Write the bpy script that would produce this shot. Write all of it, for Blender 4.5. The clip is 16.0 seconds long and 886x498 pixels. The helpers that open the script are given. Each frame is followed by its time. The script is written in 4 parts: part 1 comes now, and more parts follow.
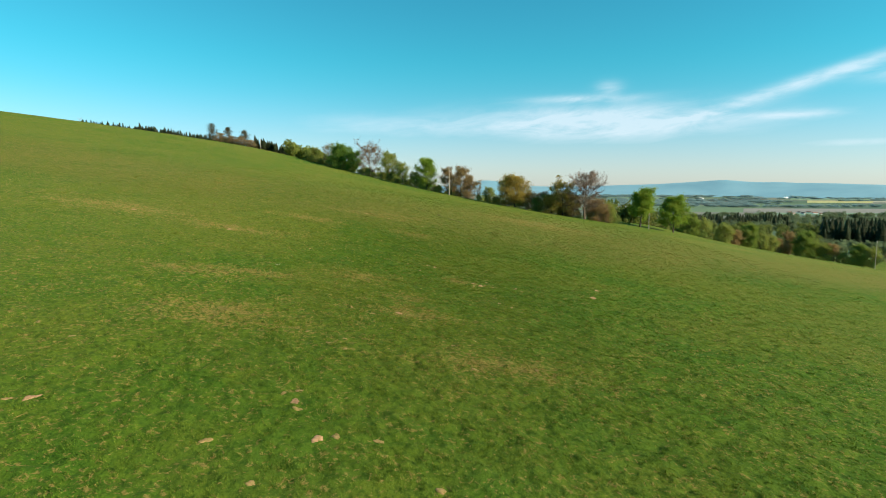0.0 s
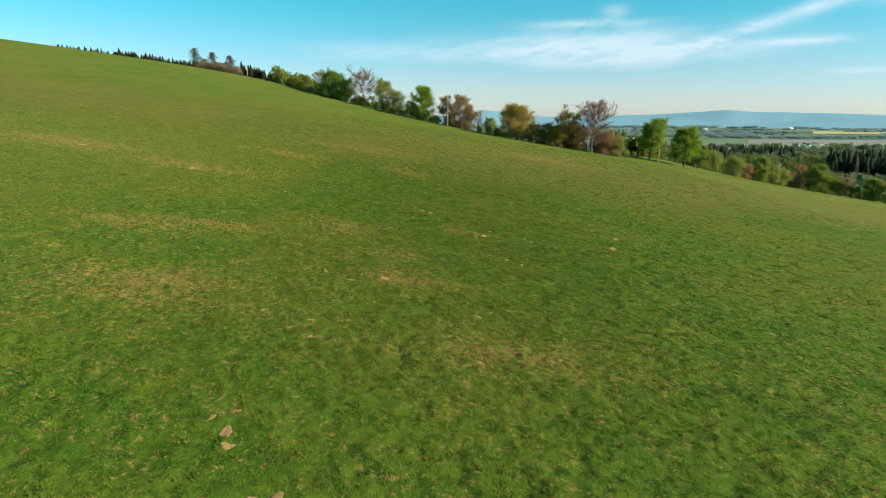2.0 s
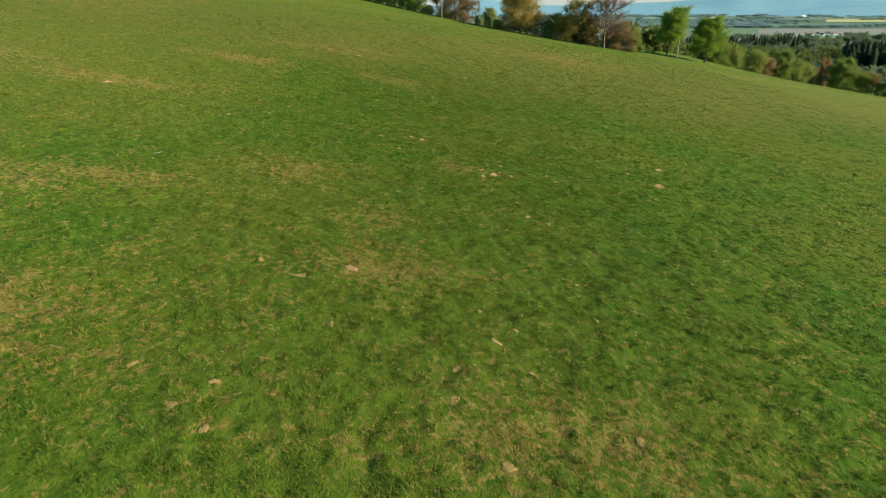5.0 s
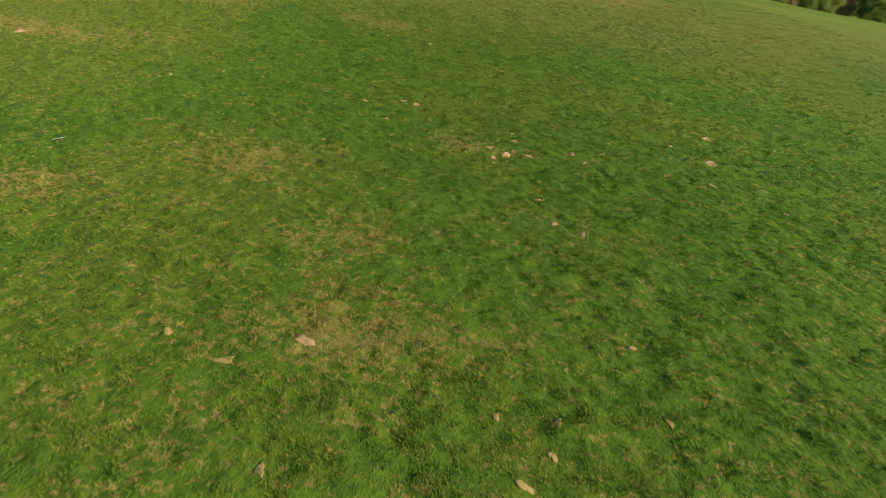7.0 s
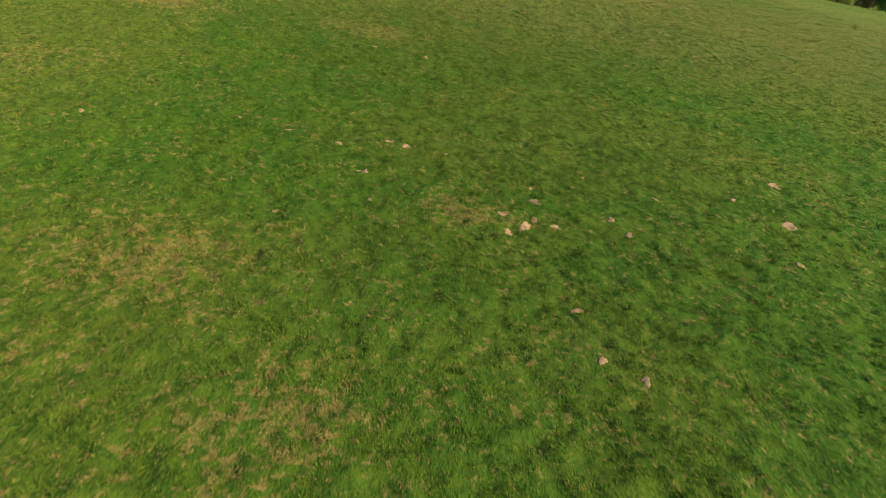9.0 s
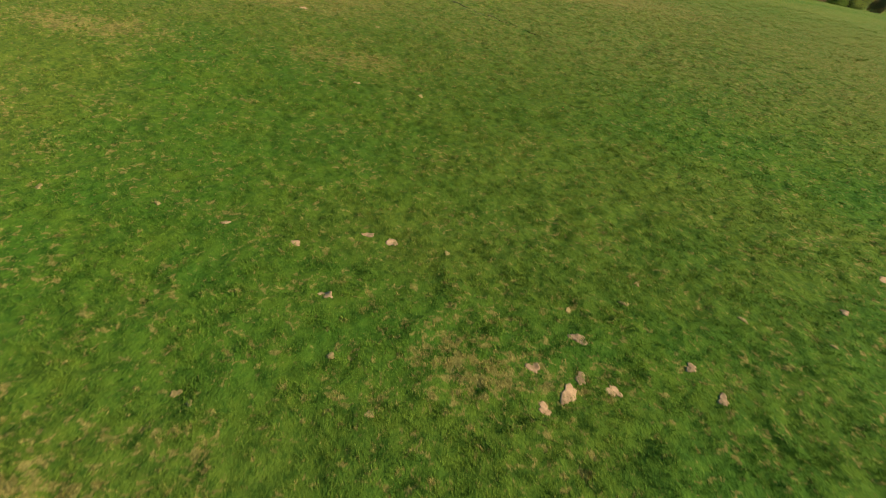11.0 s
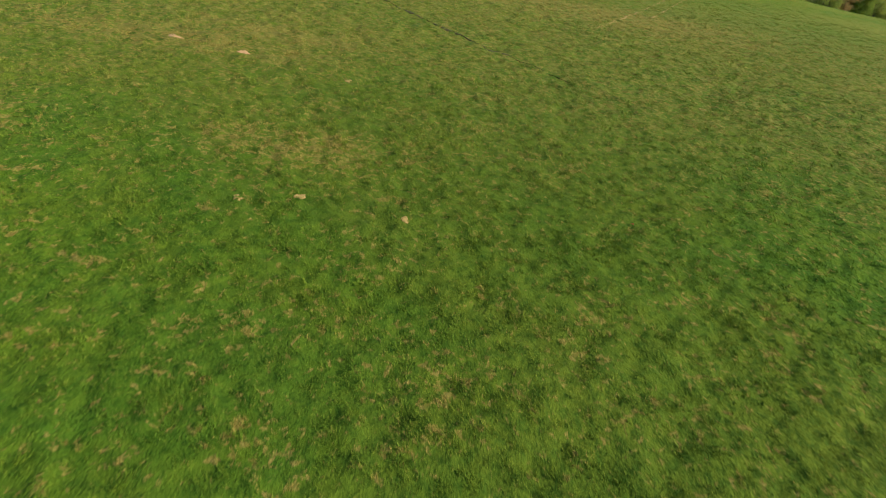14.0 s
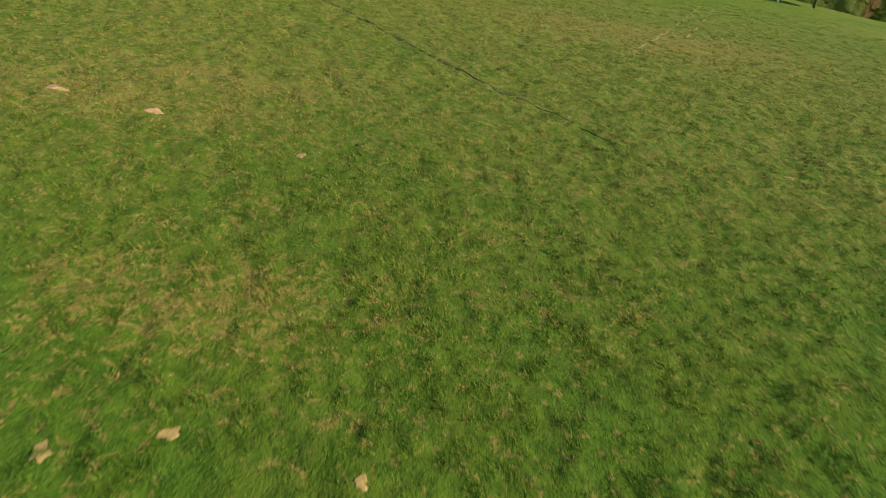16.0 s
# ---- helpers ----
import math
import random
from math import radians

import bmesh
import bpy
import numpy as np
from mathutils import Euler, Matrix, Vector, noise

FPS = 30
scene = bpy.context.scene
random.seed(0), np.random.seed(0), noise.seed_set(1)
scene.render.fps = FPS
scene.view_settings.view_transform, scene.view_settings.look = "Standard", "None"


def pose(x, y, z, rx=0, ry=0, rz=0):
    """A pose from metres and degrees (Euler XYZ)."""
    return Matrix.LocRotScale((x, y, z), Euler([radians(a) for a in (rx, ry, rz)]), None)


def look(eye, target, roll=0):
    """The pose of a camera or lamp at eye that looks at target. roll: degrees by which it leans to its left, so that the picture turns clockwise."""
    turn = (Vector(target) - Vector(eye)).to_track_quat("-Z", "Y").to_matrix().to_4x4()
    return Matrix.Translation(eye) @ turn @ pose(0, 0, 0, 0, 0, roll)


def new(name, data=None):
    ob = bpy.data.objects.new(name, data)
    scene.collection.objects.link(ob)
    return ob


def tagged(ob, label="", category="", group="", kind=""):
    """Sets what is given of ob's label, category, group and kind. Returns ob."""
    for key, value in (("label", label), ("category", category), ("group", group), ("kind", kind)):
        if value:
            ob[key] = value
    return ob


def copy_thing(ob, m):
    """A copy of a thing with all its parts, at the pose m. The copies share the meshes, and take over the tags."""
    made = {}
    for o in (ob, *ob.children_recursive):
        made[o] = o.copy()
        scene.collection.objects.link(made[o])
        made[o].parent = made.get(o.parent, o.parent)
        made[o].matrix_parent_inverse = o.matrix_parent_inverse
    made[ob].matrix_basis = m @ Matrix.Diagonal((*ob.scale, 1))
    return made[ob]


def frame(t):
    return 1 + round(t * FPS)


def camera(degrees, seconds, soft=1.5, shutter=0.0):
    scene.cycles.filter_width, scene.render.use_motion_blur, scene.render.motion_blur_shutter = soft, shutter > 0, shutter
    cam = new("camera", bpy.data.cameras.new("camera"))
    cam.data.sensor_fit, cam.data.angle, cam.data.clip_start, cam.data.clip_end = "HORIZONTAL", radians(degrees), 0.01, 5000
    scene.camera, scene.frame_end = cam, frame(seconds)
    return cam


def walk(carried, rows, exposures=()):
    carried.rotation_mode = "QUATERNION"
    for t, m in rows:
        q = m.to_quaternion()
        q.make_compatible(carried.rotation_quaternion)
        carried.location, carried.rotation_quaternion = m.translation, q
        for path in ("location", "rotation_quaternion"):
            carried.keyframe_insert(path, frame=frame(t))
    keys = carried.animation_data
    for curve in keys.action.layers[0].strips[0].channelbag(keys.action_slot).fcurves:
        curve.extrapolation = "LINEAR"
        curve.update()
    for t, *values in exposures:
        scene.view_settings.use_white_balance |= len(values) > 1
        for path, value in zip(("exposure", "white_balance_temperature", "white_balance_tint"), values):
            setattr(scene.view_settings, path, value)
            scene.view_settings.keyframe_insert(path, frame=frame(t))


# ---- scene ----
cam = camera(76.0, 16.0, soft=0.9, shutter=0.4)
PATH = [
    (0, (0.418, 0.174, 12.088), (0.404, 2.161, 11.859), 0.2),
    (0.5, (0.426, 2.657, 12.095), (0.414, 4.636, 11.808), 0.2),
    (1, (0.432, 5.133, 12.107), (0.422, 7.102, 11.76), 0.2),
    (1.5, (0.472, 7.59, 12.12), (0.463, 9.549, 11.714), 0.2),
    (2, (0.521, 10.008, 12.128), (0.513, 11.954, 11.664), 0.2),
    (2.5, (0.565, 12.414, 12.124), (0.557, 14.345, 11.602), 0.2),
    (3, (0.614, 14.827, 12.118), (0.606, 16.742, 11.539), 0.2),
    (3.2, (0.619, 15.783, 12.118), (0.612, 17.691, 11.516), 0.2),
    (5.3, (0.366, 25.529, 12.106), (0.374, 27.351, 11.28), -0.3),
    (5.5, (0.36, 26.444, 12.104), (0.369, 28.257, 11.258), -0.2),
    (6, (0.403, 28.825, 12.104), (0.411, 30.613, 11.208), -0.3),
    (6.5, (0.47, 31.249, 12.096), (0.476, 33.012, 11.152), -0.4),
    (7, (0.552, 33.684, 12.092), (0.554, 35.42, 11.099), -0.6),
    (7.5, (0.648, 36.159, 12.097), (0.647, 37.877, 11.072), -0.6),
    (8, (0.704, 38.677, 12.105), (0.704, 40.395, 11.081), -0.5),
    (8.5, (0.756, 41.216, 12.115), (0.755, 42.934, 11.091), -0.5),
    (9, (0.818, 43.738, 12.118), (0.816, 45.457, 11.094), -0.6),
    (9.2, (0.833, 44.754, 12.118), (0.83, 46.474, 11.096), -0.7),
    (11.3, (0.831, 55.246, 12.131), (0.832, 56.969, 11.117), -0.8),
    (11.5, (0.843, 56.299, 12.131), (0.844, 58.024, 11.118), -0.8),
    (12, (0.868, 58.99, 12.133), (0.868, 60.717, 11.123), -0.9),
    (12.5, (0.905, 61.669, 12.15), (0.904, 63.396, 11.141), -0.9),
    (13, (0.958, 64.368, 12.158), (0.955, 66.094, 11.148), -1.0),
    (13.5, (0.967, 67.057, 12.153), (0.967, 68.785, 11.146), -0.9),
    (14, (0.997, 69.765, 12.15), (0.998, 71.494, 11.144), -0.9),
    (14.5, (1.01, 72.548, 12.134), (1.014, 74.278, 11.131), -0.8),
    (15, (1.062, 75.361, 12.132), (1.066, 77.092, 11.13), -0.8),
    (15.5, (1.164, 78.198, 12.15), (1.166, 79.93, 11.149), -0.8),
    (16, (1.291, 81.059, 12.173), (1.292, 82.79, 11.171), -0.8),
]
walk(cam, [(t, look(eye, target, roll)) for t, eye, target, roll in PATH])

# ---- light ----
SUN_TO = Vector((0.90, -0.27, 0.44)).normalized()
SUN_ELEV = math.asin(SUN_TO.z)
SUN_AZIM = math.atan2(SUN_TO.x, SUN_TO.y)
scene.view_settings.exposure = 0.8


def make_world():
    w = bpy.data.worlds.new("sky")
    w.use_nodes = True
    scene.world = w
    nt = w.node_tree
    nt.nodes.clear()
    out = nt.nodes.new("ShaderNodeOutputWorld")
    bg = nt.nodes.new("ShaderNodeBackground")
    sky = nt.nodes.new("ShaderNodeTexSky")
    sky.sky_type = "NISHITA"
    sky.sun_disc = False
    sky.sun_elevation = SUN_ELEV
    sky.sun_rotation = SUN_AZIM
    sky.air_density, sky.dust_density, sky.ozone_density = 1.0, 0.3, 1.2
    sky.altitude = 300
    bg.inputs["Strength"].default_value = 0.075
    # thin cirrus: streaky noise on the dome, kept to a low band
    tc = nt.nodes.new("ShaderNodeTexCoord")
    sep = nt.nodes.new("ShaderNodeSeparateXYZ")
    nt.links.new(tc.outputs["Generated"], sep.inputs[0])

    def m(op, a, b=None, c=None):
        n = nt.nodes.new("ShaderNodeMath")
        n.operation = op
        for k, v in enumerate((a, b, c)):
            if v is None:
                continue
            if isinstance(v, (int, float)):
                n.inputs[k].default_value = v
            else:
                nt.links.new(v, n.inputs[k])
        return n.outputs[0]

    def smooth(v, lo, hi):
        n = nt.nodes.new("ShaderNodeMapRange")
        n.interpolation_type = "SMOOTHSTEP"
        nt.links.new(v, n.inputs[0])
        n.inputs[1].default_value, n.inputs[2].default_value = lo, hi
        return n.outputs[0]

    az = m("ARCTAN2", sep.outputs[0], sep.outputs[1])
    el = m("ARCSINE", sep.outputs[2])

    def streak(sx, sy, tilt, detail, seed):
        v = nt.nodes.new("ShaderNodeCombineXYZ")
        nt.links.new(m("MULTIPLY", az, sx), v.inputs[0])
        nt.links.new(m("MULTIPLY", m("SUBTRACT", el, m("MULTIPLY", az, tilt)), sy), v.inputs[1])
        v.inputs[2].default_value = seed
        n = nt.nodes.new("ShaderNodeTexNoise")
        n.inputs["Scale"].default_value = 1.0
        n.inputs["Detail"].default_value = detail
        n.inputs["Roughness"].default_value = 0.62
        n.inputs["Distortion"].default_value = 0.5
        nt.links.new(v.outputs[0], n.inputs["Vector"])
        return n.outputs[0]

    def blob(a0, e0, wa, we, tilt=0.0):
        da = m("DIVIDE", m("SUBTRACT", az, a0), wa)
        de = m("DIVIDE", m("SUBTRACT", m("SUBTRACT", el, e0), m("MULTIPLY", m("SUBTRACT", az, a0), tilt)), we)
        return m("POWER", 2.7183, m("MULTIPLY", m("ADD", m("MULTIPLY", da, da), m("MULTIPLY", de, de)), -1.0))

    fine = streak(11, 48, 0.10, 5, 3.1)
    wide = streak(5, 22, 0.05, 4, 8.4)
    band = 0.0
    for a0, e0, wa, we, tilt, much in ((0.26, 0.102, 0.20, 0.026, 0.0, 1.5), (0.59, 0.160, 0.13, 0.009, 0.26, 1.1), (0.66, 0.150, 0.05, 0.010, 0.0, 0.8),
                                       (0.23, 0.141, 0.08, 0.006, 0.0, 0.8), (0.27, 0.156, 0.02, 0.012, 0.0, 0.6), (0.54, 0.103, 0.06, 0.006, 0.0, 0.8),
                                       (0.43, 0.112, 0.09, 0.008, 0.22, 0.6), (0.63, 0.060, 0.08, 0.006, 0.0, 0.6), (-0.10, 0.098, 0.15, 0.018, 0.0, 0.45)):
        band = m("ADD", m("MULTIPLY", blob(a0, e0, wa, we, tilt), much), band)
    cover = m("MULTIPLY", smooth(m("ADD", m("MULTIPLY", fine, 0.55), m("MULTIPLY", wide, 0.45)), 0.20, 0.74), band)
    cover = m("MINIMUM", m("MULTIPLY", cover, 0.78), 0.58)
    haze = m("MULTIPLY", m("SUBTRACT", 1.0, smooth(el, -0.02, 0.16)), 0.20)
    mix = nt.nodes.new("ShaderNodeMix")
    mix.data_type = "RGBA"
    nt.links.new(m("MAXIMUM", cover, haze), mix.inputs["Factor"])
    tint = nt.nodes.new("ShaderNodeMix")
    tint.data_type = "RGBA"
    tint.blend_type = "MULTIPLY"
    tint.inputs["Factor"].default_value = 1.0
    nt.links.new(sky.outputs[0], tint.inputs[6])
    warm = nt.nodes.new("ShaderNodeMix")
    warm.data_type = "RGBA"
    nt.links.new(smooth(el, 0.0, 0.22), warm.inputs["Factor"])
    warm.inputs[6].default_value, warm.inputs[7].default_value = (0.68, 0.85, 1.09, 1), (0.22, 1.14, 1.12, 1)
    nt.links.new(warm.outputs[2], tint.inputs[7])
    nt.links.new(tint.outputs[2], mix.inputs[6])
    mix.inputs[7].default_value = (7.4, 8.0, 8.6, 1)
    nt.links.new(mix.outputs[2], bg.inputs["Color"])
    nt.links.new(bg.outputs[0], out.inputs["Surface"])


make_world()
sun_data = bpy.data.lights.new("sun", "SUN")
sun_data.energy, sun_data.angle, sun_data.color = 5.0, radians(0.53), (1.0, 0.90, 0.70)
sun = new("sun", sun_data)
sun.matrix_world = look((60, -40, 90), Vector((60, -40, 90)) - SUN_TO)

# ---- the lie of the land ----
CUBIC = (1.979, -13.256, 6.538, 0.195, -4.055, -1.765, 0.273, -0.164, 0.779, 0.247)
KNOLLS = ((-25, 40, 24, 0.93), (0, 40, 24, 0.85), (25, 40, 24, -0.39), (-25, 70, 24, -1.11), (0, 70, 24, -0.35),
          (25, 70, 24, -0.96), (-25, 100, 24, 0.93), (0, 100, 24, 0.07), (25, 100, 24, -0.79), (0, 130, 24, 0.47),
          (50, 130, 30, 0.33), (-10, 235, 45, -1.32), (60, 215, 45, 0.21), (165, 295, 50, -0.18), (-110, 320, 60, 1.09), (238, 285, 42, -3.6), (140, 292, 40, -3.0), (90, 268, 24, 2.0), (185, 300, 40, -1.5), (-310, 380, 60, -2.4))
EDGE_X = (-900, -300, -240, -140, -110, -72, -39, -11, 24, 51, 76, 90, 121, 145, 183, 215, 300, 900)
EDGE_Y = (420, 382, 375, 346, 331, 291, 263, 245, 219, 212, 240, 252, 276, 293, 301, 292, 260, 160)


def smoothstep(a, b, v):
    k = np.clip((v - a) / (b - a), 0, 1)
    return k * k * (3 - 2 * k)


def bend(v, lo, hi, k=25.0):
    v = np.asarray(v, float)
    up = lo + k * np.logaddexp(0, (v - lo) / k)
    return hi - k * np.logaddexp(0, (hi - up) / k)


def beyond_edge(x, y):
    """Metres past the far edge of the pasture (minus: on the pasture)."""
    return y - np.interp(x, EDGE_X, EDGE_Y)


def height(x, y):
    x, y = np.asarray(x, float), np.asarray(y, float)
    u, v = bend(x, -330, 250) / 100, (bend(y, -60, 390) - 70) / 100
    basis = (1 + 0 * u, u, v, u * u, u * v, v * v, u ** 3, u * u * v, u * v * v, v ** 3)
    z = sum(c * b for c, b in zip(CUBIC, basis))
    for a, b, s, h in KNOLLS:
        z = z + h * np.exp(-((x - a) ** 2 + (y - b) ** 2) / (2 * s * s))
    past = np.maximum(beyond_edge(x, y), 0)
    z = z - 0.10 * past + 0.10 * np.maximum(past - 120, 0) - 4.0 * smoothstep(0, 60, past)
    far = np.hypot(x, y - 60)
    k = smoothstep(330, 1500, np.maximum(far - 60, 0) + 0.4 * past)
    plain = -66.0
    return z * (1 - k) + plain * k


LATTICE = np.random.default_rng(5).random((256, 256))


def value_noise(x, y, size, shift=0.0):
    x, y = x / size + shift, y / size + shift * 1.3
    i, j = np.floor(x).astype(int), np.floor(y).astype(int)
    u, v = x - i, y - j
    u, v = u * u * (3 - 2 * u), v * v * (3 - 2 * v)
    g = lambda a, b: LATTICE[a % 256, b % 256]  # noqa: E731
    return (g(i, j) * (1 - u) + g(i + 1, j) * u) * (1 - v) + (g(i, j + 1) * (1 - u) + g(i + 1, j + 1) * u) * v


def surface(x, y):
    """The pasture with its hummocks, where the flight passes low."""
    x, y = np.asarray(x, float), np.asarray(y, float)
    k = (1 - smoothstep(32, 52, np.abs(x - 4))) * smoothstep(8, 18, y) * (1 - smoothstep(140, 175, y))
    rough = 1 + 1.1 * smoothstep(92, 112, y)
    lump = 0.15 * (value_noise(x + 0.3 * y, y, 0.46) - 0.5) + 0.08 * (value_noise(x, y - 0.2 * x, 0.30, 3.3) - 0.5) + 0.08 * rough * (value_noise(x, y + 0.4 * x, 0.9, 5.7) - 0.5) + 0.06 * (value_noise(x, y, 2.3, 8.1) - 0.5)
    return height(x, y) + k * lump


# ---- materials ----
def material(name):
    mat = bpy.data.materials.new(name)
    mat.use_nodes = True
    nt = mat.node_tree
    return mat, nt, nt.nodes["Principled BSDF"]


class Nodes:
    """Short builders for one node tree."""

    def __init__(self, nt):
        self.nt = nt
        self.pos = nt.nodes.new("ShaderNodeNewGeometry").outputs["Position"]

    def put(self, sock, v):
        if isinstance(v, (int, float)):
            sock.default_value = v
        elif isinstance(v, tuple):
            sock.default_value = (*v, 1) if len(v) == 3 and sock.type == "RGBA" else v
        else:
            self.nt.links.new(v, sock)

    def noise(self, scale, detail=3.0, rough=0.55, dist=0.0, stretch=(1, 1, 1), shift=0.0, vec=None):
        mp = self.nt.nodes.new("ShaderNodeMapping")
        self.nt.links.new(vec or self.pos, mp.inputs[0])
        mp.inputs["Scale"].default_value = stretch
        mp.inputs["Location"].default_value = (shift, shift * 1.7, shift * 0.6)
        n = self.nt.nodes.new("ShaderNodeTexNoise")
        self.nt.links.new(mp.outputs[0], n.inputs["Vector"])
        n.inputs["Scale"].default_value, n.inputs["Detail"].default_value = scale, detail
        n.inputs["Roughness"].default_value, n.inputs["Distortion"].default_value = rough, dist
        return n.outputs[0]

    def ramp(self, v, lo, hi, a=0.0, b=1.0):
        n = self.nt.nodes.new("ShaderNodeMapRange")
        n.interpolation_type = "SMOOTHSTEP"
        self.put(n.inputs[0], v)
        for k, w in zip((1, 2, 3, 4), (lo, hi, a, b)):
            n.inputs[k].default_value = w
        return n.outputs[0]

    def math(self, op, a, b=0.0):
        n = self.nt.nodes.new("ShaderNodeMath")
        n.operation = op
        self.put(n.inputs[0], a), self.put(n.inputs[1], b)
        return n.outputs[0]

    def mix(self, f, a, b, mode="MIX"):
        n = self.nt.nodes.new("ShaderNodeMix")
        n.data_type, n.blend_type = "RGBA", mode
        self.put(n.inputs["Factor"], f), self.put(n.inputs[6], a), self.put(n.inputs[7], b)
        return n.outputs[2]

    def bump(self, v, strength, distance):
        n = self.nt.nodes.new("ShaderNodeBump")
        n.inputs["Strength"].default_value, n.inputs["Distance"].default_value = strength, distance
        self.nt.links.new(v, n.inputs["Height"])
        return n.outputs[0]

    def attribute(self, name):
        n = self.nt.nodes.new("ShaderNodeAttribute")
        n.attribute_name = name
        return n.outputs["Fac"]

    def island(self):
        return self.nt.nodes.new("ShaderNodeNewGeometry").outputs["Random Per Island"]

    def random(self):
        return self.nt.nodes.new("ShaderNodeObjectInfo").outputs["Random"]


def pasture_colour(n):
    """Grazed turf: greens at three scales, with straw where it is dry."""
    broad = n.noise(0.035, 3, 0.6, 0.6)
    mid = n.noise(0.30, 4, 0.62, 0.5, shift=7)
    fine = n.noise(3.8, 4, 0.7, 0.3, stretch=(1, 0.75, 1), shift=3)
    green = n.mix(n.ramp(mid, 0.35, 0.66), (0.064, 0.144, 0.012), (0.112, 0.174, 0.014))
    green = n.mix(n.ramp(broad, 0.38, 0.62, 0.0, 0.70), green, (0.160, 0.176, 0.021))
    green = n.mix(n.ramp(fine, 0.36, 0.55, 0.68, 0.0), green, (0.020, 0.064, 0.007))
    green = n.mix(n.ramp(fine, 0.55, 0.72, 0.0, 0.38), green, (0.190, 0.218, 0.022))
    straw = n.noise(0.55, 3, 0.6, 0.6, shift=11)
    clump = n.noise(3.4, 4, 0.7, 0.5, shift=5)
    dry = n.attribute("dry")
    want = n.math("ADD", n.math("MULTIPLY", straw, 0.25), n.math("MULTIPLY", clump, 0.9))
    want = n.math("ADD", want, n.math("MULTIPLY", dry, 0.115))
    amount = n.ramp(want, 0.632, 0.700, 0.0, 0.80)
    tan = n.mix(n.ramp(n.noise(7.0, 2, 0.6, 0.3, shift=2), 0.35, 0.65), (0.270, 0.165, 0.048), (0.430, 0.275, 0.090))
    turf = n.mix(amount, green, tan)
    tip = n.ramp(n.noise(2.1, 4, 0.68, 0.4, shift=19), 0.44, 0.66, 0.12, 0.85)
    return n.mix(n.math("MULTIPLY", tip, n.attribute("pale")), turf, (0.262, 0.212, 0.056)), fine, mid


def ground_material():
    mat, nt, bsdf = material("pasture_turf")
    n = Nodes(nt)
    near, fine, mid = pasture_colour(n)
    # past the pasture: meadows and farmland in broad parcels, distance haze painted into their colours
    vor = nt.nodes.new("ShaderNodeTexVoronoi")
    mp = nt.nodes.new("ShaderNodeMapping")
    nt.links.new(n.pos, mp.inputs[0])
    mp.inputs["Scale"].default_value = (0.0022, 0.0042, 0)
    mp.inputs["Rotation"].default_value = (0, 0, 0.35)
    nt.links.new(mp.outputs[0], vor.inputs["Vector"])
    vor.inputs["Scale"].default_value = 1.0
    sep = nt.nodes.new("ShaderNodeSeparateColor")
    nt.links.new(vor.outputs["Color"], sep.inputs[0])
    hazed_parcel = n.mix(n.ramp(sep.outputs[0], 0.45, 0.55), (0.10, 0.15, 0.09), (0.21, 0.20, 0.16))
    hazed_parcel = n.mix(n.ramp(sep.outputs[1], 0.62, 0.66), hazed_parcel, (0.15, 0.21, 0.12))
    hazed_parcel = n.mix(n.ramp(n.noise(0.01, 4, 0.6), 0.4, 0.65, 0, 0.6), hazed_parcel, (0.10, 0.15, 0.12))
    # shade of the gaps between blades, painted into the turf colour
    gap_shaded = n.mix(n.attribute("gap_shade"), near, (0.026, 0.050, 0.005))
    col = n.mix(n.attribute("far"), gap_shaded, hazed_parcel)
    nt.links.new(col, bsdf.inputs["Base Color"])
    bsdf.inputs["Roughness"].default_value = 0.95
    bsdf.inputs["Specular IOR Level"].default_value = 0.05
    relief = n.math("ADD", n.math("MULTIPLY", n.noise(2.6, 5, 0.65, 0.3), 0.13), n.math("MULTIPLY", n.noise(14, 3, 0.6), 0.05))
    nt.links.new(n.bump(relief, 0.9, 1.0), bsdf.inputs["Normal"])
    return mat


def blade_material():
    mat, nt, bsdf = material("grass_blades")
    n = Nodes(nt)
    col, fine, mid = pasture_colour(n)
    col = n.mix(1.0, col, (0.86, 0.90, 0.86), "MULTIPLY")
    col = n.mix(n.ramp(n.island(), 0.55, 1.0, 0.0, 0.38), col, (0.230, 0.240, 0.034))
    nt.links.new(col, bsdf.inputs["Base Color"])
    bsdf.inputs["Roughness"].default_value = 0.7
    bsdf.inputs["Specular IOR Level"].default_value = 0.06
    back = nt.nodes.new("ShaderNodeBsdfTranslucent")
    nt.links.new(col, back.inputs["Color"])
    mx = nt.nodes.new("ShaderNodeMixShader")
    mx.inputs[0].default_value = 0.10
    nt.links.new(bsdf.outputs[0], mx.inputs[1]), nt.links.new(back.outputs[0], mx.inputs[2])
    nt.links.new(mx.outputs[0], nt.nodes["Material Output"].inputs["Surface"])
    return mat


def leaf_material(name, dark, light, old, share=0.2):
    mat, nt, bsdf = material(name)
    n = Nodes(nt)
    col = n.mix(n.island(), dark, light)
    col = n.mix(n.ramp(n.noise(0.5, 3, 0.6), 0.35, 0.7, 0.0, share * 2), col, old)
    nt.links.new(col, bsdf.inputs["Base Color"])
    bsdf.inputs["Roughness"].default_value = 0.65
    bsdf.inputs["Specular IOR Level"].default_value = 0.25
    back = nt.nodes.new("ShaderNodeBsdfTranslucent")
    nt.links.new(col, back.inputs["Color"])
    mx = nt.nodes.new("ShaderNodeMixShader")
    mx.inputs[0].default_value = 0.5
    nt.links.new(bsdf.outputs[0], mx.inputs[1]), nt.links.new(back.outputs[0], mx.inputs[2])
    nt.links.new(mx.outputs[0], nt.nodes["Material Output"].inputs["Surface"])
    return mat


